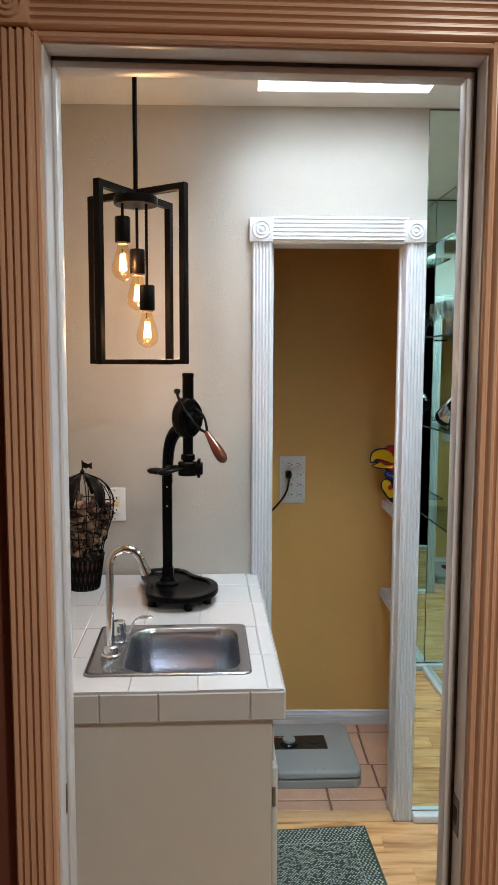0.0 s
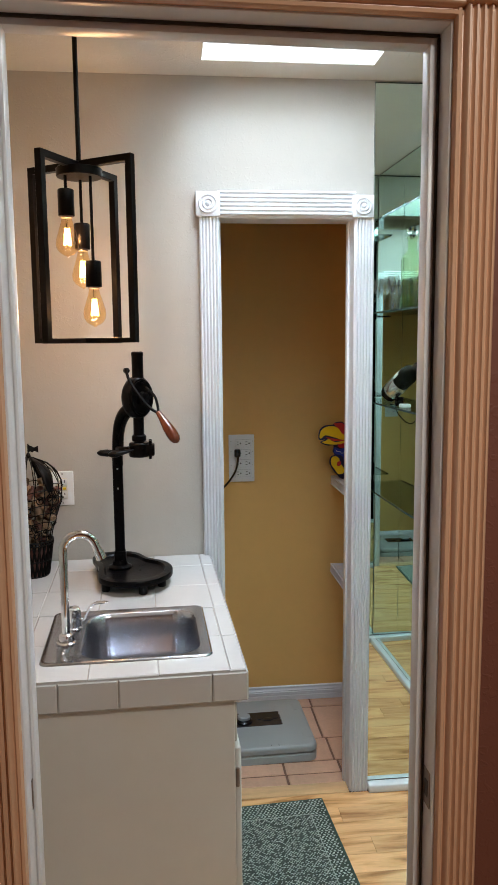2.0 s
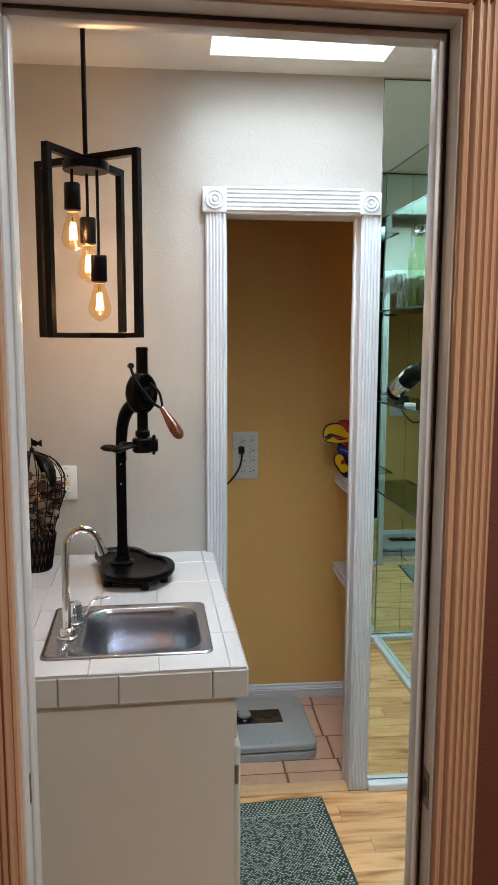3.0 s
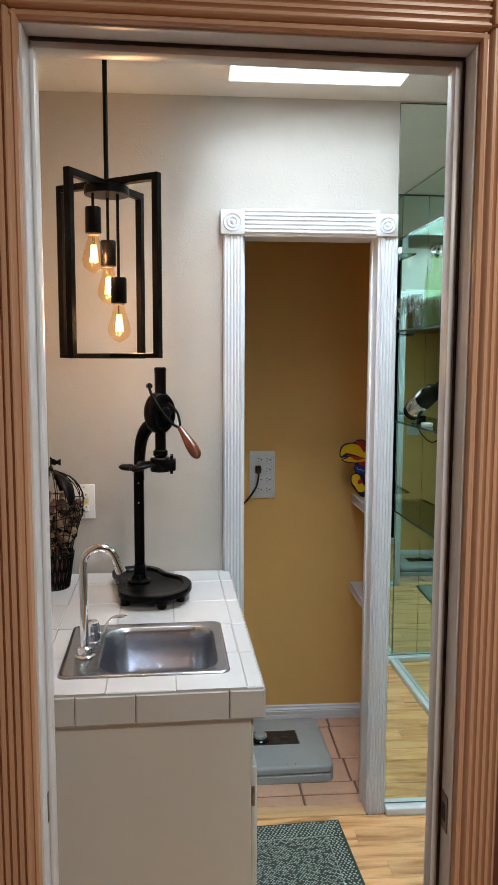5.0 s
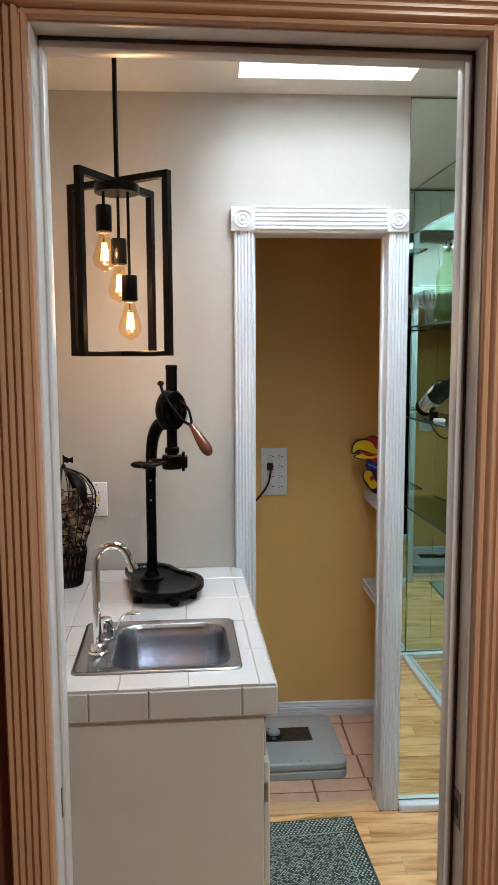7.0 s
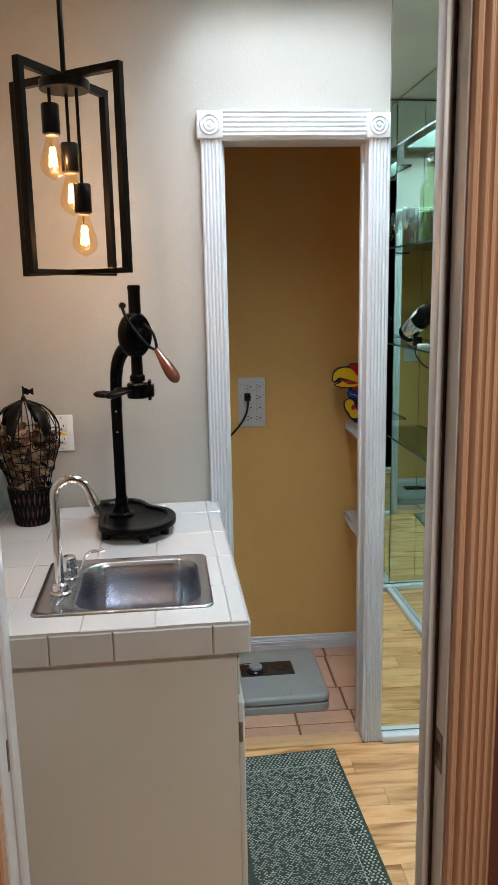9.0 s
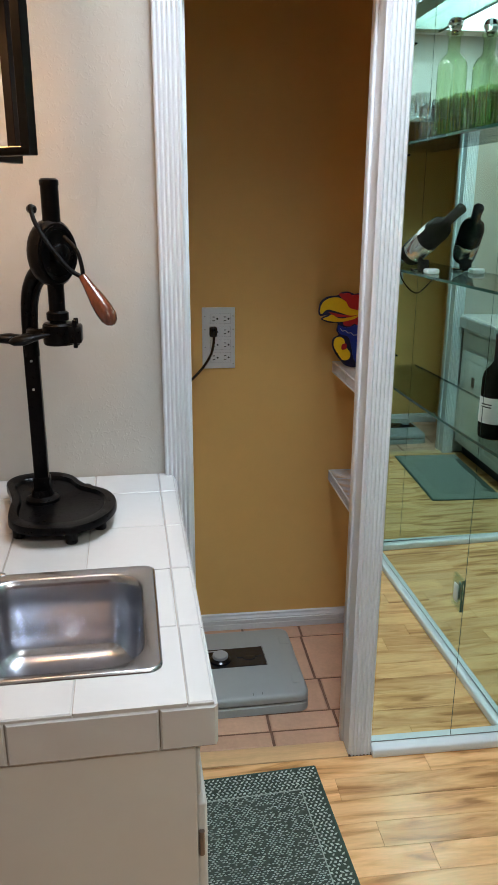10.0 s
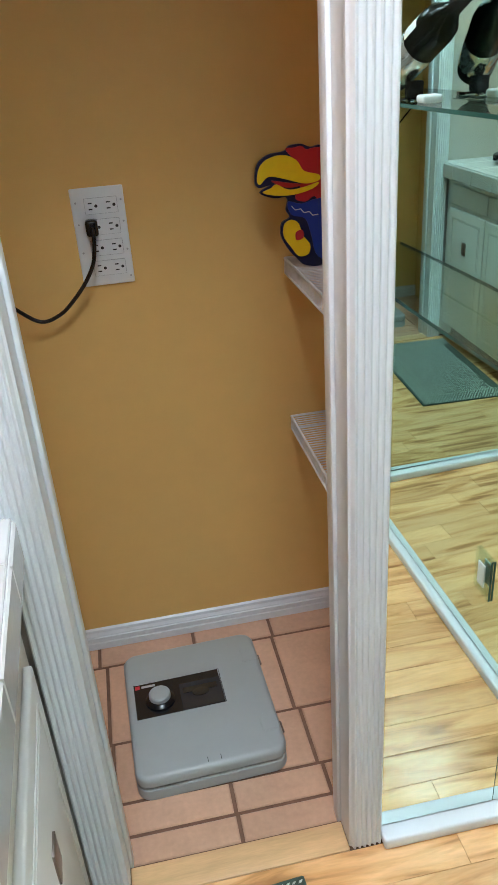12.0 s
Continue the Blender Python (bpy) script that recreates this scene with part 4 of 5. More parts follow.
OX, OZ = 0.1325, 1.124
JOINT = mat("grey_plate_joint", (0.30, 0.30, 0.32), 0.6)
quad = thing("multi_outlet", "white wall plate with eight sockets on the mustard wall", "outlet", Matrix.Translation((OX, CB, OZ)))
part("plate", B(-0.056, 0.056, -0.006, 0.0, -0.104, 0.104, 0.003, 3), PLASTIC, quad)
for k in range(4):
    z = 0.066 - 0.044 * k
    face = part("receptacle", B(-0.028, 0.040, -0.0078, -0.006, z - 0.016, z + 0.016, 0.0012, 2), PLASTIC, quad)
    part("receptacle_rim", B(-0.0286, 0.0406, -0.0064, -0.0060, z - 0.0166, z + 0.0166), JOINT, face, "thin dark joint round the sockets")
    bm = bmesh.new()
    for x in (-0.012, 0.026):
        for dz in (-0.0062, 0.0062):
            box(bm, x - 0.0085, x - 0.0005, -0.0084, -0.0077, z + dz - 0.0013, z + dz + 0.0013)
        lathe(bm, [(0.0033, 0), (0.0033, 0.0006)], 12, Matrix.Translation((x + 0.0075, -0.0078, z)) @ pose(0, 0, 0, 90))
    part("slot_set", bm, SLOT, face)
for x in (-0.046, 0.049):
    for z in (-0.088, -0.03, 0.03, 0.075):
        part("screw", L([(0.0022, 0), (0.0022, 0.001), (0.001, 0.0015)], 10, Matrix.Translation((x, -0.006, z)) @ pose(0, 0, 0, 90)), SILVERP, quad)
cord = thing("power_cord", "black power cord plugged into the wall plate", "cord", Matrix())
PX, PZ = 0.113, 1.148
part("plug", B(PX - 0.013, PX + 0.013, CB - 0.036, CB - 0.0085, PZ - 0.016, PZ + 0.018, 0.006, 3), BLACKP, cord)
part("cable", T(smooth_line([(PX, CB - 0.034, PZ + 0.004), (PX + 0.001, CB - 0.042, PZ - 0.018), (0.110, CB - 0.040, 1.100), (0.102, CB - 0.038, 1.072), (0.080, CB - 0.036, 1.036), (0.050, CB - 0.036, 1.002), (0.018, CB - 0.036, 0.975), (-0.025, CB - 0.036, 0.963), (-0.068, CB - 0.032, 0.990), (-0.12, CB - 0.026, 1.040), (-0.20, CB - 0.02, 1.120)]), 0.0044, 12), BLACKP, cord)

# ---- in-floor controller box ----
safe = thing("grey_metal_box", "grey painted steel case lying flat on terracotta tiles", "storage box", pose(0.196, 0.398, 0, 0, 0, 1.6))
SW, SD = 0.173, 0.201
part("base", slab(SW, SD, 0.0, 0.030, 0.035, 0.005), GREY, safe)
part("seam", prism(bmesh.new(), round_rect(-SW + 0.003, SW - 0.003, -SD + 0.003, SD - 0.003, 0.033, 8), 0.030, 0.033), GREY, safe)
part("lid", slab(SW, SD, 0.033, 0.066, 0.035, 0.013, False), GREY, safe)
part("control_panel", B(-0.153, 0.064, -0.028, 0.086, 0.0658, 0.0675, 0.0006, 1), BLACKP, safe, "black control panel")
# dim reflection on the black panel, put in as a slightly greyer colour
part("panel_sheen", B(-0.042, 0.062, -0.026, 0.058, 0.0675, 0.0680), mat("panel_grey_reflection", (0.022, 0.022, 0.026), 0.14), safe, "right part of the black panel greyed for a dim reflection")
part("panel_badge", B(-0.150, -0.138, 0.068, 0.080, 0.0676, 0.0682), REDP, safe, "small red badge")
part("panel_line", B(-0.134, -0.10, 0.070, 0.077, 0.0676, 0.0681), SILVERP, safe, "small unreadable print")
part("panel_slot", B(-0.034, 0.051, 0.024, 0.042, 0.0680, 0.0700, 0.0005, 1), BLACKP, safe)
part("panel_tab", L([(0.016, 0.0680), (0.016, 0.0700), (0.014, 0.0705)], 24, Matrix.Translation((0.008, 0.020, 0)) @ Matrix.Diagonal((1.3, 0.8, 1, 1))), BLACKP, safe)
part("panel_edging", box(B(0.0605, 0.0625, -0.0265, 0.0845, 0.0676, 0.0680), -0.150, 0.0600, 0.0835, 0.0848, 0.0676, 0.0680), SILVERP, safe, "thin pale line round the panel")
dial = part("dial", L([(0.036, 0.0676), (0.036, 0.071), (0.030, 0.076), (0.026, 0.078)], 36, Matrix.Translation((-0.092, 0.022, 0))), BLACKP, safe, "black round dial")
part("dial_cap", L([(0.0255, 0.078), (0.0265, 0.079), (0.0260, 0.088), (0.023, 0.0905), (0.003, 0.091)], 32, Matrix.Translation((-0.092, 0.022, 0))), GREY, dial, "grey dial cap")
for y in (0.115, -0.115):
    part("hinge_plate", B(SW - 0.044, SW - 0.006, y - 0.026, y + 0.026, 0.0655, 0.0668, 0.0008, 1), GREY, safe)
    part("hinge_pin", T([(SW + 0.003, y - 0.012, 0.034), (SW + 0.003, y + 0.018, 0.034)], 0.005, 10), BRONZE, safe)
for x in (-0.01, 0.02):
    part("lid_mark", B(x, x + 0.0015, -SD + 0.012, -SD + 0.026, 0.0655, 0.0664), SLOT, safe)


# ---- closet wire shelves ----
def wire_shelf(z):
    sh = thing("wire_shelf", "white vinyl coated wire shelf on the closet wall", "shelf", Matrix(), "closet shelves")
    x0, x1, y0, y1 = 0.532, 0.80, 0.16, CB - 0.004
    bm = bmesh.new()
    for k in range(7 * 7):
        y = y0 + 0.004 + k * (y1 - y0 - 0.008) / 48
        tube(bm, [(x1, y, z), (x0 + 0.002, y, z), (x0, y, z - 0.003), (x0, y, z - 0.034)], 0.0016, 5)
    part("deck_wire_grid", bm, WIREW, sh)
    bm = bmesh.new()
    for x, zz in ((x0, z), (x0, z - 0.034), (0.66, z - 0.003), (x1 - 0.006, z - 0.003)):
        tube(bm, [(x, y0, zz), (x, y1, zz)], 0.003, 6)
    for yy in (y0, y1):
        tube(bm, [(x1, yy, z), (x0, yy, z), (x0, yy, z - 0.034)], 0.0028, 6)
        tube(bm, [(x1, yy, z - 0.030), (x0, yy, z - 0.034)], 0.0028, 6)
    part("rail_frame", bm, WIREW, sh)
    return sh


wire_shelf(1.034)
wire_shelf(0.632)

# painted wooden cut-out on the shelf: plain coloured shapes
cut = thing("painted_cutout", "flat wooden cut-out painted in yellow, red and blue curves", "decoration", Matrix.Translation((0.566, 0.625, 1.037)) @ Matrix.Diagonal((0.86, 1, 0.91, 1)))
CO = pose(0, 0, 0, 90)


def blob(pts, d0, d1, name, material):
    o = []
    q = [Vector((x, y, 0)) for x, y in pts]
    for i in range(len(q)):
        p0, p1, p2, p3 = (q[(i + k - 1) % len(q)] for k in range(4))
        for s in range(4):
            t = s / 4
            v = 0.5 * (2 * p1 + (p2 - p0) * t + (2 * p0 - 5 * p1 + 4 * p2 - p3) * t * t + (3 * p1 - p0 - 3 * p2 + p3) * t ** 3)
            o.append((v.x, v.y))
    return part(name, prism(bmesh.new(), o, d0, d1, CO), material, cut)


blob([(-0.131, 0.203), (-0.124, 0.238), (-0.098, 0.257), (-0.058, 0.262), (-0.045, 0.272), (-0.016, 0.274), (0.007, 0.266), (0.035, 0.268), (0.08, 0.25), (0.10, 0.2), (0.09, 0.03), (0.03, 0.0), (-0.015, 0.004), (-0.036, 0.022), (-0.056, 0.045), (-0.073, 0.077), (-0.070, 0.106), (-0.050, 0.118), (-0.058, 0.135), (-0.055, 0.162), (-0.088, 0.164), (-0.121, 0.178), (-0.095, 0.193), (-0.122, 0.189)], 0, 0.008, "back_board", NAVYP)
blob([(-0.055, 0.266), (-0.036, 0.268), (-0.016, 0.270), (-0.004, 0.262), (0.012, 0.264), (0.04, 0.262), (0.08, 0.245), (0.09, 0.15), (0.03, 0.148), (0.012, 0.160), (-0.010, 0.150), (-0.035, 0.160), (-0.02, 0.19), (-0.03, 0.235)], 0.0083, 0.0095, "red_curve", REDP)
blob([(-0.054, 0.154), (-0.02, 0.146), (0.02, 0.154), (0.08, 0.148), (0.08, 0.02), (0.02, 0.020), (0.002, 0.075), (-0.012, 0.112), (-0.046, 0.124)], 0.0083, 0.0100, "blue_field", BLUEP)
blob([(-0.127, 0.205), (-0.120, 0.233), (-0.098, 0.250), (-0.061, 0.255), (-0.030, 0.242), (-0.011, 0.217), (0.024, 0.207), (0.024, 0.194), (-0.011, 0.190), (-0.057, 0.203), (-0.098, 0.212), (-0.119, 0.197)], 0.0098, 0.0115, "upper_curve", YELLOWP)
blob([(-0.115, 0.179), (-0.094, 0.187), (-0.080, 0.194), (-0.050, 0.180), (-0.011, 0.183), (0.024, 0.190), (0.007, 0.177), (-0.039, 0.168), (-0.084, 0.170)], 0.0098, 0.0115, "lower_curve", YELLOWP)
blob([(-0.092, 0.203), (-0.057, 0.196), (-0.015, 0.188), (-0.050, 0.184), (-0.076, 0.192)], 0.0085, 0.0105, "red_gap", REDP)
blob([(-0.066, 0.103), (-0.048, 0.113), (-0.029, 0.103), (-0.021, 0.077), (-0.002, 0.052), (-0.008, 0.030), (-0.032, 0.028), (-0.050, 0.05), (-0.068, 0.077)], 0.0102, 0.0125, "yellow_shape", YELLOWP)
blob([(-0.037, 0.066), (-0.019, 0.070), (-0.021, 0.088), (-0.037, 0.084)], 0.0127, 0.014, "square_mark", REDP)
bm = bmesh.new()
for k in range(3):
    xs0 = -0.045 + 0.022 * k
    tube(bm, [(xs0, -0.0102, 0.143 - 0.008 * k), (xs0 + 0.008, -0.0102, 0.134 - 0.008 * k), (xs0 + 0.022, -0.0102, 0.135 - 0.008 * k)], 0.0012, 6)
part("pale_line", bm, PLASTIC, cut, "pale wavy line")

# ---- rug ----
rug = thing("green_rug", "dark green woven wool rug with a light speckled border", "rug", pose(0.0256, -0.0755, 0, 0, 0, 3.6))
RW, RL = 0.31, 0.77
BW, BL = 0.060, 0.085
part("border", B(-0.09, RW, -RL, 0, 0.0, 0.007, 0.003, 2), RUGB, rug)
part("field", B(-0.05, RW - BW, -RL + BL, -BL, 0.0072, 0.0085, 0.001, 1), RUG, rug)
bm = bmesh.new()
for a, b in (((-0.05, -BL), (RW - BW, -BL)), ((RW - BW, -BL), (RW - BW, -RL + BL)), ((-0.05, -RL + BL), (RW - BW, -RL + BL))):
    tube(bm, [(a[0], a[1], 0.0080), (b[0], b[1], 0.0080)], 0.002, 6)
part("light_seam", bm, mat("pale_wool_seam", (0.36, 0.40, 0.34), 0.95, var=0.4, scale=200, bump=0.5, bscale=300), rug)
STITCH = mat("pale_wool_stitch", (0.50, 0.54, 0.48), 0.95, var=0.3, scale=60)


def stitches(x0, x1, y0, y1, dx, dy, z, turn, ln, wd, keep, seed):
    """Rows of short raised wool stitches, joined; each a low ridge."""
    rg = random.Random(seed)
    vs, fs = [], []
    y, k = y0, 0
    while y < y1:
        x = x0 + (dx / 2 if k % 2 else 0)
        while x < x1:
            if rg.random() < keep:
                a = radians(turn * (1 if k % 2 else -1) + rg.uniform(-12, 12))
                l, w = ln * rg.uniform(0.6, 1.15) / 2, wd * rg.uniform(0.7, 1.1) / 2
                cx, cy = x + rg.uniform(-0.0009, 0.0009), y + rg.uniform(-0.0006, 0.0006)
                ux, uy = math.cos(a), math.sin(a)
                n = len(vs)
                for su, sv, h in ((-1, 0, 0), (0, -1, 0), (1, 0, 0), (0, 1, 0), (-0.45, 0, 1), (0.45, 0, 1)):
                    vs.append((cx + ux * l * su - uy * w * sv, cy + uy * l * su + ux * w * sv, z + 0.0024 * h))
                fs += [(n, n + 1, n + 4), (n + 1, n + 5, n + 4), (n + 1, n + 2, n + 5), (n + 2, n + 3, n + 5), (n + 3, n + 4, n + 5), (n + 3, n, n + 4)]
            x += dx
        y += dy
        k += 1
    return vs, fs


def stitch_part(name, sets):
    vs, fs = [], []
    for v, f in sets:
        n = len(vs)
        vs += v
        fs += [tuple(i + n for i in q) for q in f]
    me = bpy.data.meshes.new(name)
    me.from_pydata(vs, [], fs)
    me.materials.append(STITCH)
    ob = new(name, me)
    ob.parent = rug
    return tagged(ob, "pale wool stitches", kind="stuff")


stitch_part("field_stitching", [stitches(-0.045, RW - BW - 0.004, -RL + BL + 0.006, -BL - 0.005, 0.0100, 0.0062, 0.0084, 0, 0.0092, 0.0040, 0.74, 1)])
stitch_part("border_stitching", [stitches(-0.085, RW - 0.005, -BL + 0.004, -0.005, 0.0132, 0.0104, 0.0069, 38, 0.0136, 0.0074, 0.97, 2),
                                 stitches(RW - BW + 0.004, RW - 0.005, -RL + 0.01, -BL, 0.0132, 0.0104, 0.0069, 38, 0.0136, 0.0074, 0.97, 3),
                                 stitches(-0.085, RW - BW, -RL + 0.006, -RL + BL - 0.004, 0.0132, 0.0104, 0.0069, 38, 0.0136, 0.0074, 0.97, 4)])
bm = bmesh.new()
tube(bm, [(-0.09, -0.001, 0.004), (RW, -0.001, 0.004)], 0.004, 8)
tube(bm, [(RW, 0.0, 0.004), (RW, -RL, 0.004)], 0.004, 8)
part("binding", bm, RUGE, rug)

# ---- glass shelves on the mirrored wall ----
SHY0, SHY1 = -1.25, -0.012


def glass_shelf(z, x0=-0.125, bow=0.012):
    sh = thing("glass_shelf", "clear green-edged glass shelf with a bowed front", "shelf", EAST @ Matrix.Translation((0, 0, z)), "bar shelves")
    n = 20
    front = [(x0 + bow * (2 * k / n - 1) ** 2 - bow * 0, SHY1 + (SHY0 - SHY1) * k / n) for k in range(n + 1)]
    part("pane", prism(bmesh.new(), [(x + 0.002, y) for x, y in front] + [(-0.002, SHY0), (-0.002, SHY1)], -0.008, 0.0), SHELFG, sh)
    part("front_edge", tube_strip(front, -0.008, 0.0), SHELFE, sh, "dark green glass edge")
    return sh


def tube_strip(front, z0, z1):
    return prism(bmesh.new(), front + [(x + 0.0018, y) for x, y in front[::-1]], z0, z1)


SHZ = (2.185, 1.762, 1.338, 0.908)
for z in SHZ:
    glass_shelf(z)


# ---- things on the shelves ----
def green_decanter(x, y, z):
    d = thing("green_decanter", "pale green glass decanter with a clear ball stopper", "decanter", Matrix.Translation((x, y, z)), "green decanters")
    part("bottle", L([(0.040, 0.0), (0.045, 0.004), (0.0455, 0.02), (0.0455, 0.205), (0.043, 0.218), (0.034, 0.232), (0.022, 0.242), (0.0185, 0.250), (0.0200, 0.256), (0.0180, 0.262), (0.0200, 0.270), (0.0180, 0.277), (0.0200, 0.285), (0.0185, 0.292), (0.0260, 0.297), (0.0260, 0.302), (0.0150, 0.303)], 32), GREENG, d)
    part("foot", L([(0.012, 0.004), (0.0435, 0.004), (0.0445, 0.012), (0.012, 0.016)], 24), GREENG, d)
    bm = bmesh.new()
    for q in range(14):
        a = 2 * math.pi * q / 14
        for z in (0.014, 0.030, 0.046):
            bmesh.ops.create_icosphere(bm, subdivisions=1, radius=0.0075, matrix=Matrix.Translation((0.0450 * math.cos(a), 0.0450 * math.sin(a), z)))
    tagged(part("knob_pattern", bm, GREENG, d), "moulded green glass knobs round the foot", kind="stuff")
    part("stopper", L([(0.012, 0.296), (0.012, 0.304), (0.019, 0.311), (0.0235, 0.322), (0.023, 0.331), (0.017, 0.341), (0.008, 0.345)], 10), CRYSTAL, d, "clear faceted glass stopper", 10)
    return d


def tumbler(x, y, z, green):
    g = thing("drinking_glass", ("pale green" if green else "clear") + " short glass tumbler on a glass shelf", "glass", Matrix.Translation((x, y, z)), "bar tumblers")
    bm = L([(0.0260, 0), (0.0275, 0.003), (0.0345, 0.104), (0.0325, 0.105), (0.0255, 0.012), (0.002, 0.010)], 28)
    part("cup", bm, GREENG if green else CLEARG, g)
    bm = bmesh.new()
    for q in range(12):
        a = 2 * math.pi * q / 12
        tube(bm, [((0.0280 + 0.07 * z) * math.cos(a), (0.0280 + 0.07 * z) * math.sin(a), z) for z in (0.004, 0.03, 0.06)], 0, 6, [0.0045, 0.004, 0.001])
    part("moulded_flute", bm, GREENG if green else CLEARG, g)
    return g


def stem_glass(x, y, z):
    g = thing("stem_glass", "clear stemmed glass on a glass shelf", "glass", Matrix.Translation((x, y, z)), "stem glasses")
    part("cup", L([(0.030, 0), (0.030, 0.002), (0.006, 0.006), (0.0035, 0.012), (0.0035, 0.070), (0.012, 0.082), (0.026, 0.105), (0.028, 0.130), (0.024, 0.160), (0.0225, 0.160), (0.0265, 0.130), (0.0245, 0.106), (0.010, 0.086), (0.001, 0.084)], 28), CLEARG, g)
    return g


def arc_strip(r, z0, z1, a0, a1, bm=None):
    """A thin curved label on a round body between two angles."""
    bm = bm or bmesh.new()
    cs = [[bm.verts.new((q * math.cos(radians(a)), q * math.sin(radians(a)), z)) for q in (r, r + 0.0003) for z in (z0, z1)] for a in np.linspace(a0, a1, 14)]
    for a, b in zip(cs, cs[1:]):
        for q0, q1 in ((0, 1), (1, 3), (3, 2), (2, 0)):
            bm.faces.new((a[q0], a[q1], b[q1], b[q0]))
    return bm


def bottle(x, y, z, m=None, label="dark glass wine bottle with a pale label", silver=False):
    b = thing("wine_bottle", label, "bottle", Matrix.Translation((x, y, z)) @ (m or Matrix()))
    part("glass_body", L([(0.032, 0), (0.039, 0.004), (0.041, 0.02), (0.041, 0.175), (0.037, 0.195), (0.022, 0.215), (0.0155, 0.228), (0.0150, 0.288), (0.0165, 0.290), (0.0165, 0.300), (0.012, 0.302)], 32), BOTTLEG, b)
    if silver:
        part("sleeve", L([(0.0413, 0.034), (0.0418, 0.035), (0.0418, 0.112), (0.0413, 0.113)], 32, None, False), SILVER, b, "bright silver metal sleeve")
        part("label", arc_strip(0.0420, 0.118, 0.160, 15, 75), LABEL, b, "pale paper label")
    else:
        part("label", arc_strip(0.0415, 0.050, 0.125, 90, 205), LABEL, b)
        bars = bmesh.new()
        for z in (0.104, 0.096):
            arc_strip(0.0417, z, z + 0.0035, 130, 175, bars)
        part("label_print", bars, SLOT, b, "plain dark bars in place of print")
    part("capsule", L([(0.0162, 0.230), (0.0160, 0.285), (0.0173, 0.290), (0.0173, 0.303), (0.010, 0.305)], 24), BLACKP, b)
    return b


green_decanter(0.868, -0.690, SHZ[1])
for x, y, g in ((0.842, -0.800, False), (0.836, -0.600, True), (0.842, -0.515, True), (0.850, -0.430, True), (0.850, -0.343, True), (0.900, -0.585, True), (0.905, -0.470, True), (0.905, -0.385, False)):
    tumbler(x, y, SHZ[1], g)
for x, y in ((0.850, -0.895), (0.856, -0.975), (0.856, -1.060), (0.850, -1.140)):
    stem_glass(x, y, SHZ[1])
# a bottle lying tilted, its neck towards the corner
foot_at, neck_at = Vector((0.818, -0.842, SHZ[2] + 0.047)), Vector((0.905, -0.589, SHZ[2] + 0.219))
tilt = (neck_at - foot_at).to_track_quat("Z", "Y").to_matrix().to_4x4()
holder = thing("bottle_holder", "black and chrome tilted wine bottle holder on a glass shelf", "bottle holder", Matrix.Translation((0.846, -0.755, SHZ[2])))
part("foot", B(-0.030, 0.030, -0.060, 0.040, 0, 0.008, 0.003, 2), CRYSTAL, holder, "clear glass foot")
# the glint on the glass foot is put in as a white bar
part("glint_bar", B(-0.022, 0.022, 0.052, 0.092, 0.0, 0.016, 0.005, 3), PLASTIC, holder, "white bar in place of the glint on the glass foot")
part("post", B(-0.016, 0.016, -0.030, 0.004, 0.008, 0.040, 0.003, 2), BLACKP, holder)
bottle(foot_at.x, foot_at.y, foot_at.z, tilt, "dark wine bottle with a silver sleeve lying tilted in a holder", True)
bottle(0.893, -0.205, SHZ[3], Matrix.Diagonal((1.1, 1.1, 1.0, 1)), "upright dark champagne bottle with a white label")
plate = thing("mirrored_outlet_plate", "green-edged mirrored cover plate with a white socket", "outlet", EAST @ Matrix.Translation((0, -0.425, 0.275)))
part("cover", B(-0.006, -0.001, -0.036, 0.036, -0.060, 0.060), SHELFG, plate)
part("cover_edge", B(-0.0062, -0.0010, 0.0362, 0.0374, -0.060, 0.060), SHELFE, plate, "green glass edge")
part("socket", B(-0.0110, -0.0063, -0.016, 0.016, -0.033, 0.033, 0.002, 2), PLASTIC, plate)


# ---- pieces: counter tiles, floor tiles, boards ----
def piece_mesh(name, w, d, h, material, bevel=0.0012):
    """A flat piece w by d, its top at z = 0, with a small bevel round the top."""
    me = bpy.data.meshes.new(name)
    b = bevel
    lo = [(0, 0, -h), (w, 0, -h), (w, d, -h), (0, d, -h)]
    mid = [(0, 0, -b), (w, 0, -b), (w, d, -b), (0, d, -b)]
    top = [(b, b, 0), (w - b, b, 0), (w - b, d - b, 0), (b, d - b, 0)]
    faces = [(8, 9, 10, 11)]
    for k in range(4):
        n = (k + 1) % 4
        faces += [(k, n, 4 + n, 4 + k), (4 + k, 4 + n, 8 + n, 8 + k)]
    me.from_pydata(lo + mid + top, [], faces)
    me.materials.append(material)
    return me


MESHES = {}


def piece(name, w, d, h, material, parent, m, bevel=0.0012):
    key = (round(w, 3), round(d, 3), round(h, 3), material.name)
    if key not in MESHES:
        MESHES[key] = piece_mesh(name, w, d, h, material, bevel)
    ob = new(name, MESHES[key])
    ob.parent = parent
    ob.matrix_basis = m
    return ob


rp = random.Random(7)
G = 0.0016
xs = [-CW, -0.664, -0.506, -0.351, -0.196, -0.041, -0.003]
ys = [-CD, -0.93, -0.740, -0.534, -0.333, -0.130, 0.0]


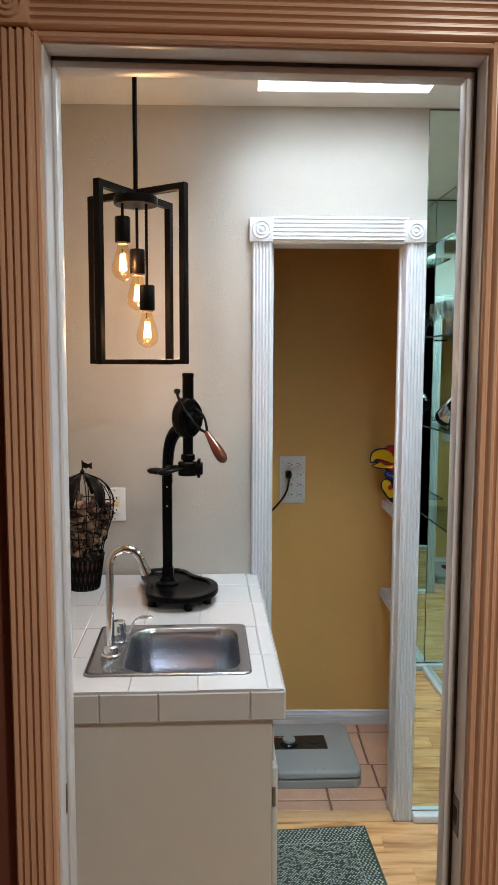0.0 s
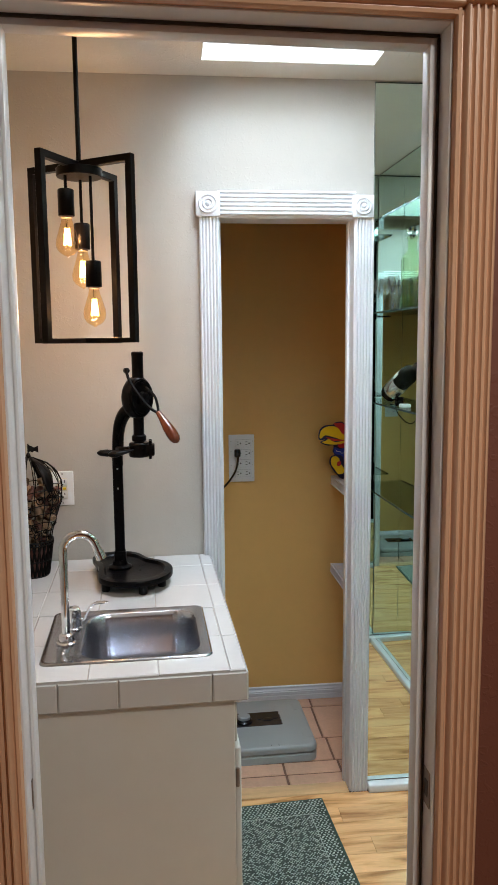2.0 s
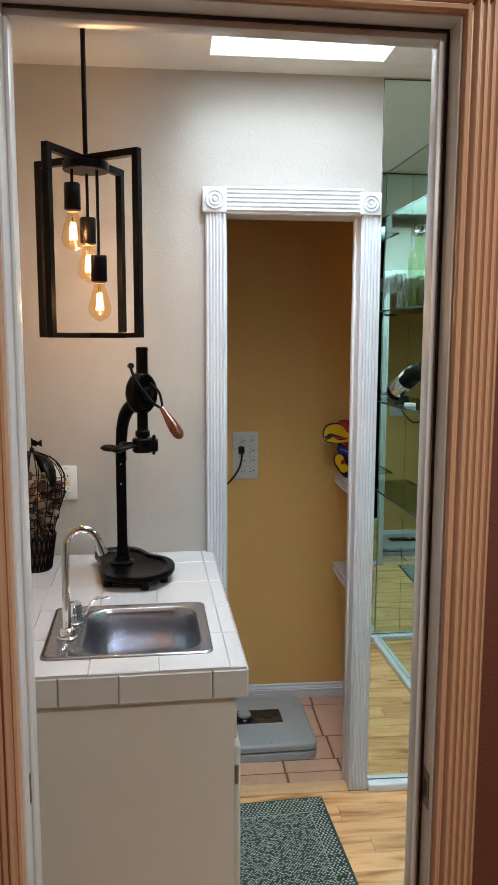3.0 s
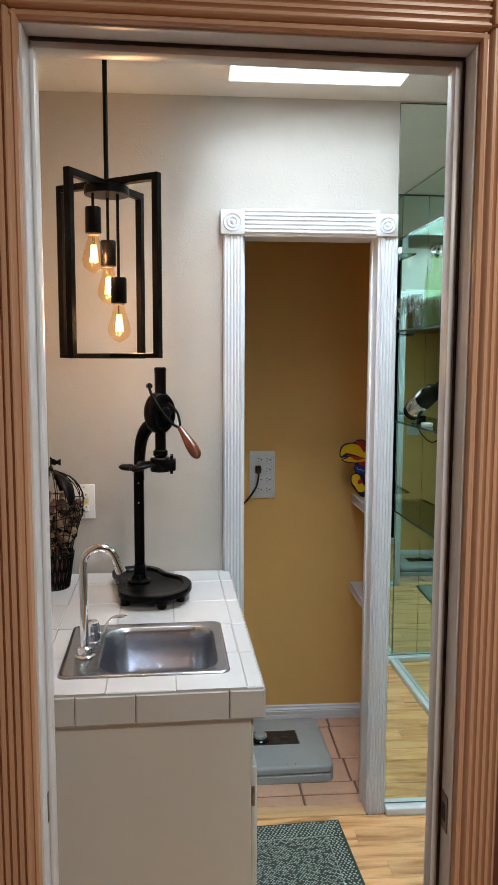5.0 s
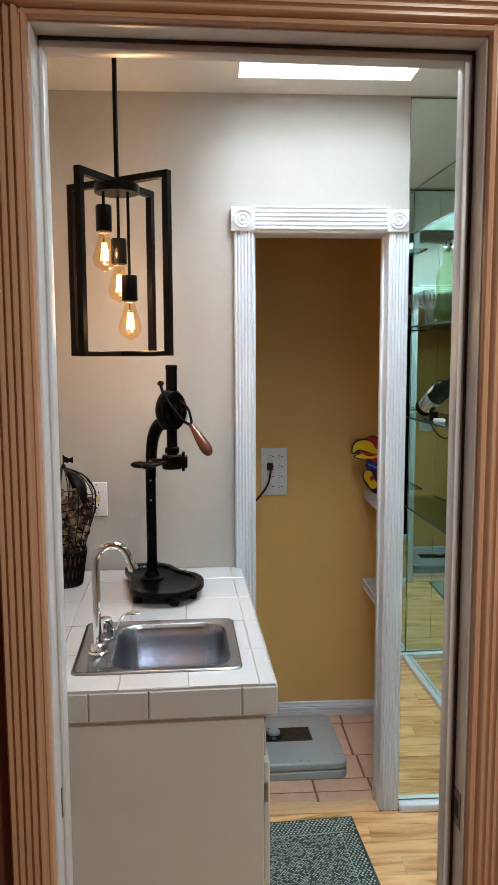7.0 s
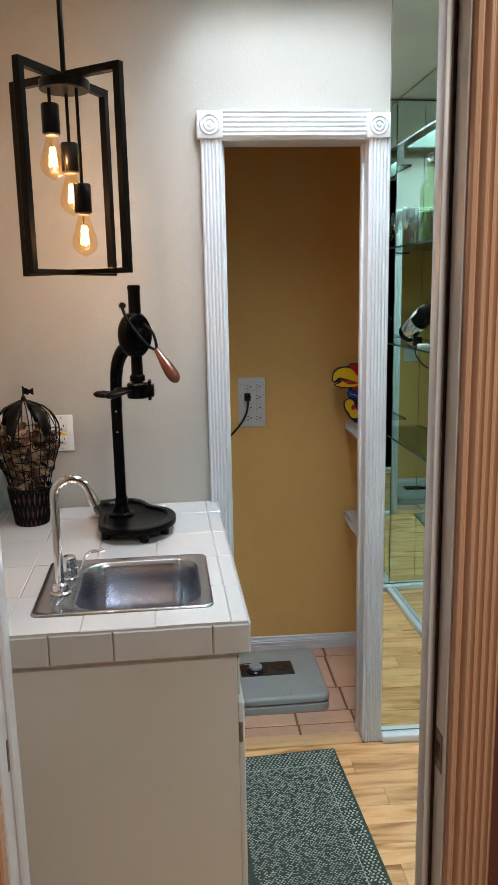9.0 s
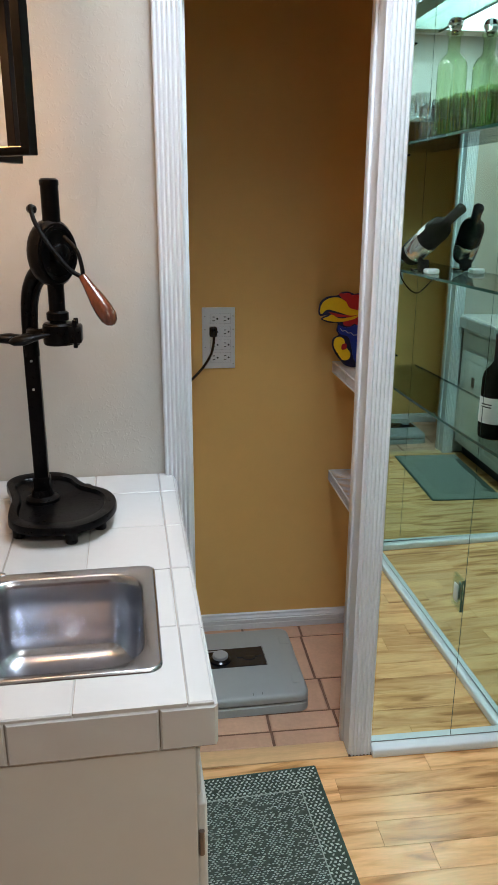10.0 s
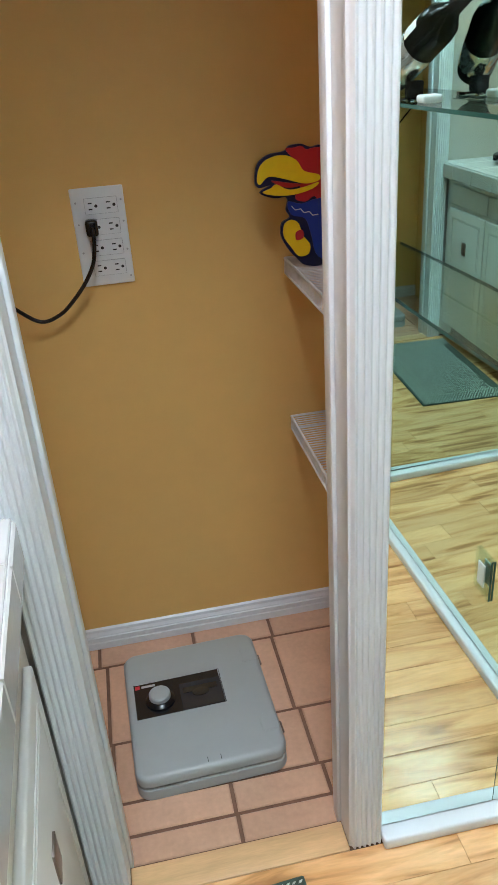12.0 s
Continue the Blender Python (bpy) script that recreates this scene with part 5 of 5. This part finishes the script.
def clip_rects(x0, x1, y0, y1):
    """A tile less the sink's cut-out."""
    a0, a1, b0, b1 = SX0 + 0.008, SX1 - 0.008, SY0 + 0.008, SY1 - 0.008
    if x1 <= a0 or x0 >= a1 or y1 <= b0 or y0 >= b1:
        return [(x0, x1, y0, y1)]
    out = []
    if x0 < a0:
        out.append((x0, a0, y0, y1))
    if x1 > a1:
        out.append((a1, x1, y0, y1))
    lx, hx = max(x0, a0), min(x1, a1)
    if y0 < b0:
        out.append((lx, hx, y0, b0))
    if y1 > b1:
        out.append((lx, hx, b1, y1))
    return [r for r in out if r[1] - r[0] > 0.004 and r[3] - r[2] > 0.004]


def corner_tile(x0, x1, y0, y1):
    """The outline of a tile with one corner cut away by the sink, or None."""
    a0, a1, b0, b1 = SX0 + 0.008, SX1 - 0.008, SY0 + 0.008, SY1 - 0.008
    left, right, low, high = x0 < a0 < x1, x0 < a1 < x1, y0 < b0 < y1, y0 < b1 < y1
    if (left and right) or (low and high) or not ((left or right) and (low or high)):
        return None
    cx, cy = (a0 if left else a1), (b0 if low else b1)
    ex, ey = (x1 if left else x0), (y1 if low else y0)
    pts = [(x0, y0), (x1, y0), (x1, y1), (x0, y1)]
    n = pts.index((ex, ey))
    notch = [(ex, cy), (cx, cy), (cx, ey)]
    before = pts[n - 1]
    if (notch[0][0] - before[0]) * (notch[0][1] - before[1]) != 0:
        notch = notch[::-1]
    return pts[:n] + notch + pts[n + 1:]


for i in range(len(xs) - 1):
    for k in range(1, len(ys) - 1):
        y0 = -CD + 0.0 if k == 1 else ys[k]
        corner = corner_tile(xs[i] + (G if i else 0), xs[i + 1], y0 + (G if k > 1 else 0), ys[k + 1])
        if corner:
            part("tile", prism(bmesh.new(), corner, CZ - 0.006, CZ), TILE, counter)
            continue
        for x0, x1, ya, yb in clip_rects(xs[i], xs[i + 1], y0, ys[k + 1]):
            ga = G if x0 in xs and x0 > -CW else 0
            gy = G if ya in ys and ya > -CD + 0.001 else 0
            piece("tile", x1 - x0 - ga, yb - ya - gy, 0.006, TILE, counter, Matrix.Translation((x0 + ga, ya + gy, CZ + rp.uniform(-0.0002, 0.0002))), 0.0022)
edges = [-CW, -0.62, -0.415, -0.285, -0.080, 0.0]
for a, b in zip(edges, edges[1:]):
    piece("edge_tile", b - a - G, CZ - FB - 0.006, 0.007, TILE, counter, Matrix.Translation((a + G, -CD + 0.0005 - 0.003, FB)) @ pose(0, 0, 0, 90), 0.003)
yy = [-CD, -0.740, -0.534, -0.333, -0.130, 0.0]
for a, b in zip(yy, yy[1:]):
    piece("edge_tile", b - a - G, CZ - FB - 0.006, 0.007, TILE, counter, Matrix.Translation((0.003 - 0.001, a + G, FB)) @ pose(0, 0, 0, 90, 0, 90), 0.003)

closet_floor = bpy.data.objects["floor_closet"]
TG = 0.009
rows_y = [0.046, 0.118, 0.202, 0.372, 0.640, CB]
rows_c = {0: [-0.25, 0.236, 0.48, 0.8], 1: [-0.25, 0.234, 0.450, 0.8], 2: [-0.25, -0.024, 0.440, 0.8], 3: [-0.25, -0.030, 0.428, 0.8], 4: [-0.25, -0.050, 0.213, 0.433, 0.8]}
for k in range(5):
    c = rows_c[k]
    for a, b in zip(c, c[1:]):
        piece("floor_tile", b - a - TG, rows_y[k + 1] - rows_y[k] - TG, 0.008, TERRA, closet_floor, Matrix.Translation((a + TG / 2, rows_y[k] + TG / 2, rp.uniform(-0.0008, 0.0004))), 0.003)

floor_ob = bpy.data.objects["floor"]
BWD = 0.083
y = -0.022
row = 0
while y > -1.62:
    x = -0.8
    first = rp.uniform(0.1, 0.5)
    while x < 1.0:
        ln = min(first or rp.choice((0.42, 0.55, 0.7, 0.86)), 1.02 - x)
        first = 0
        piece("board", ln - 0.0006, BWD - 0.0006, 0.006, FLOORW, floor_ob, Matrix.Translation((x, y - BWD, rp.uniform(-0.0002, 0.0))), 0.0005)
        x += ln
    y -= BWD
    row += 1
structure("floor_hall", B(-1.3, 1.3, -4.2, y, -0.006, 0.0), FLOORW, "pale wood hallway floor")
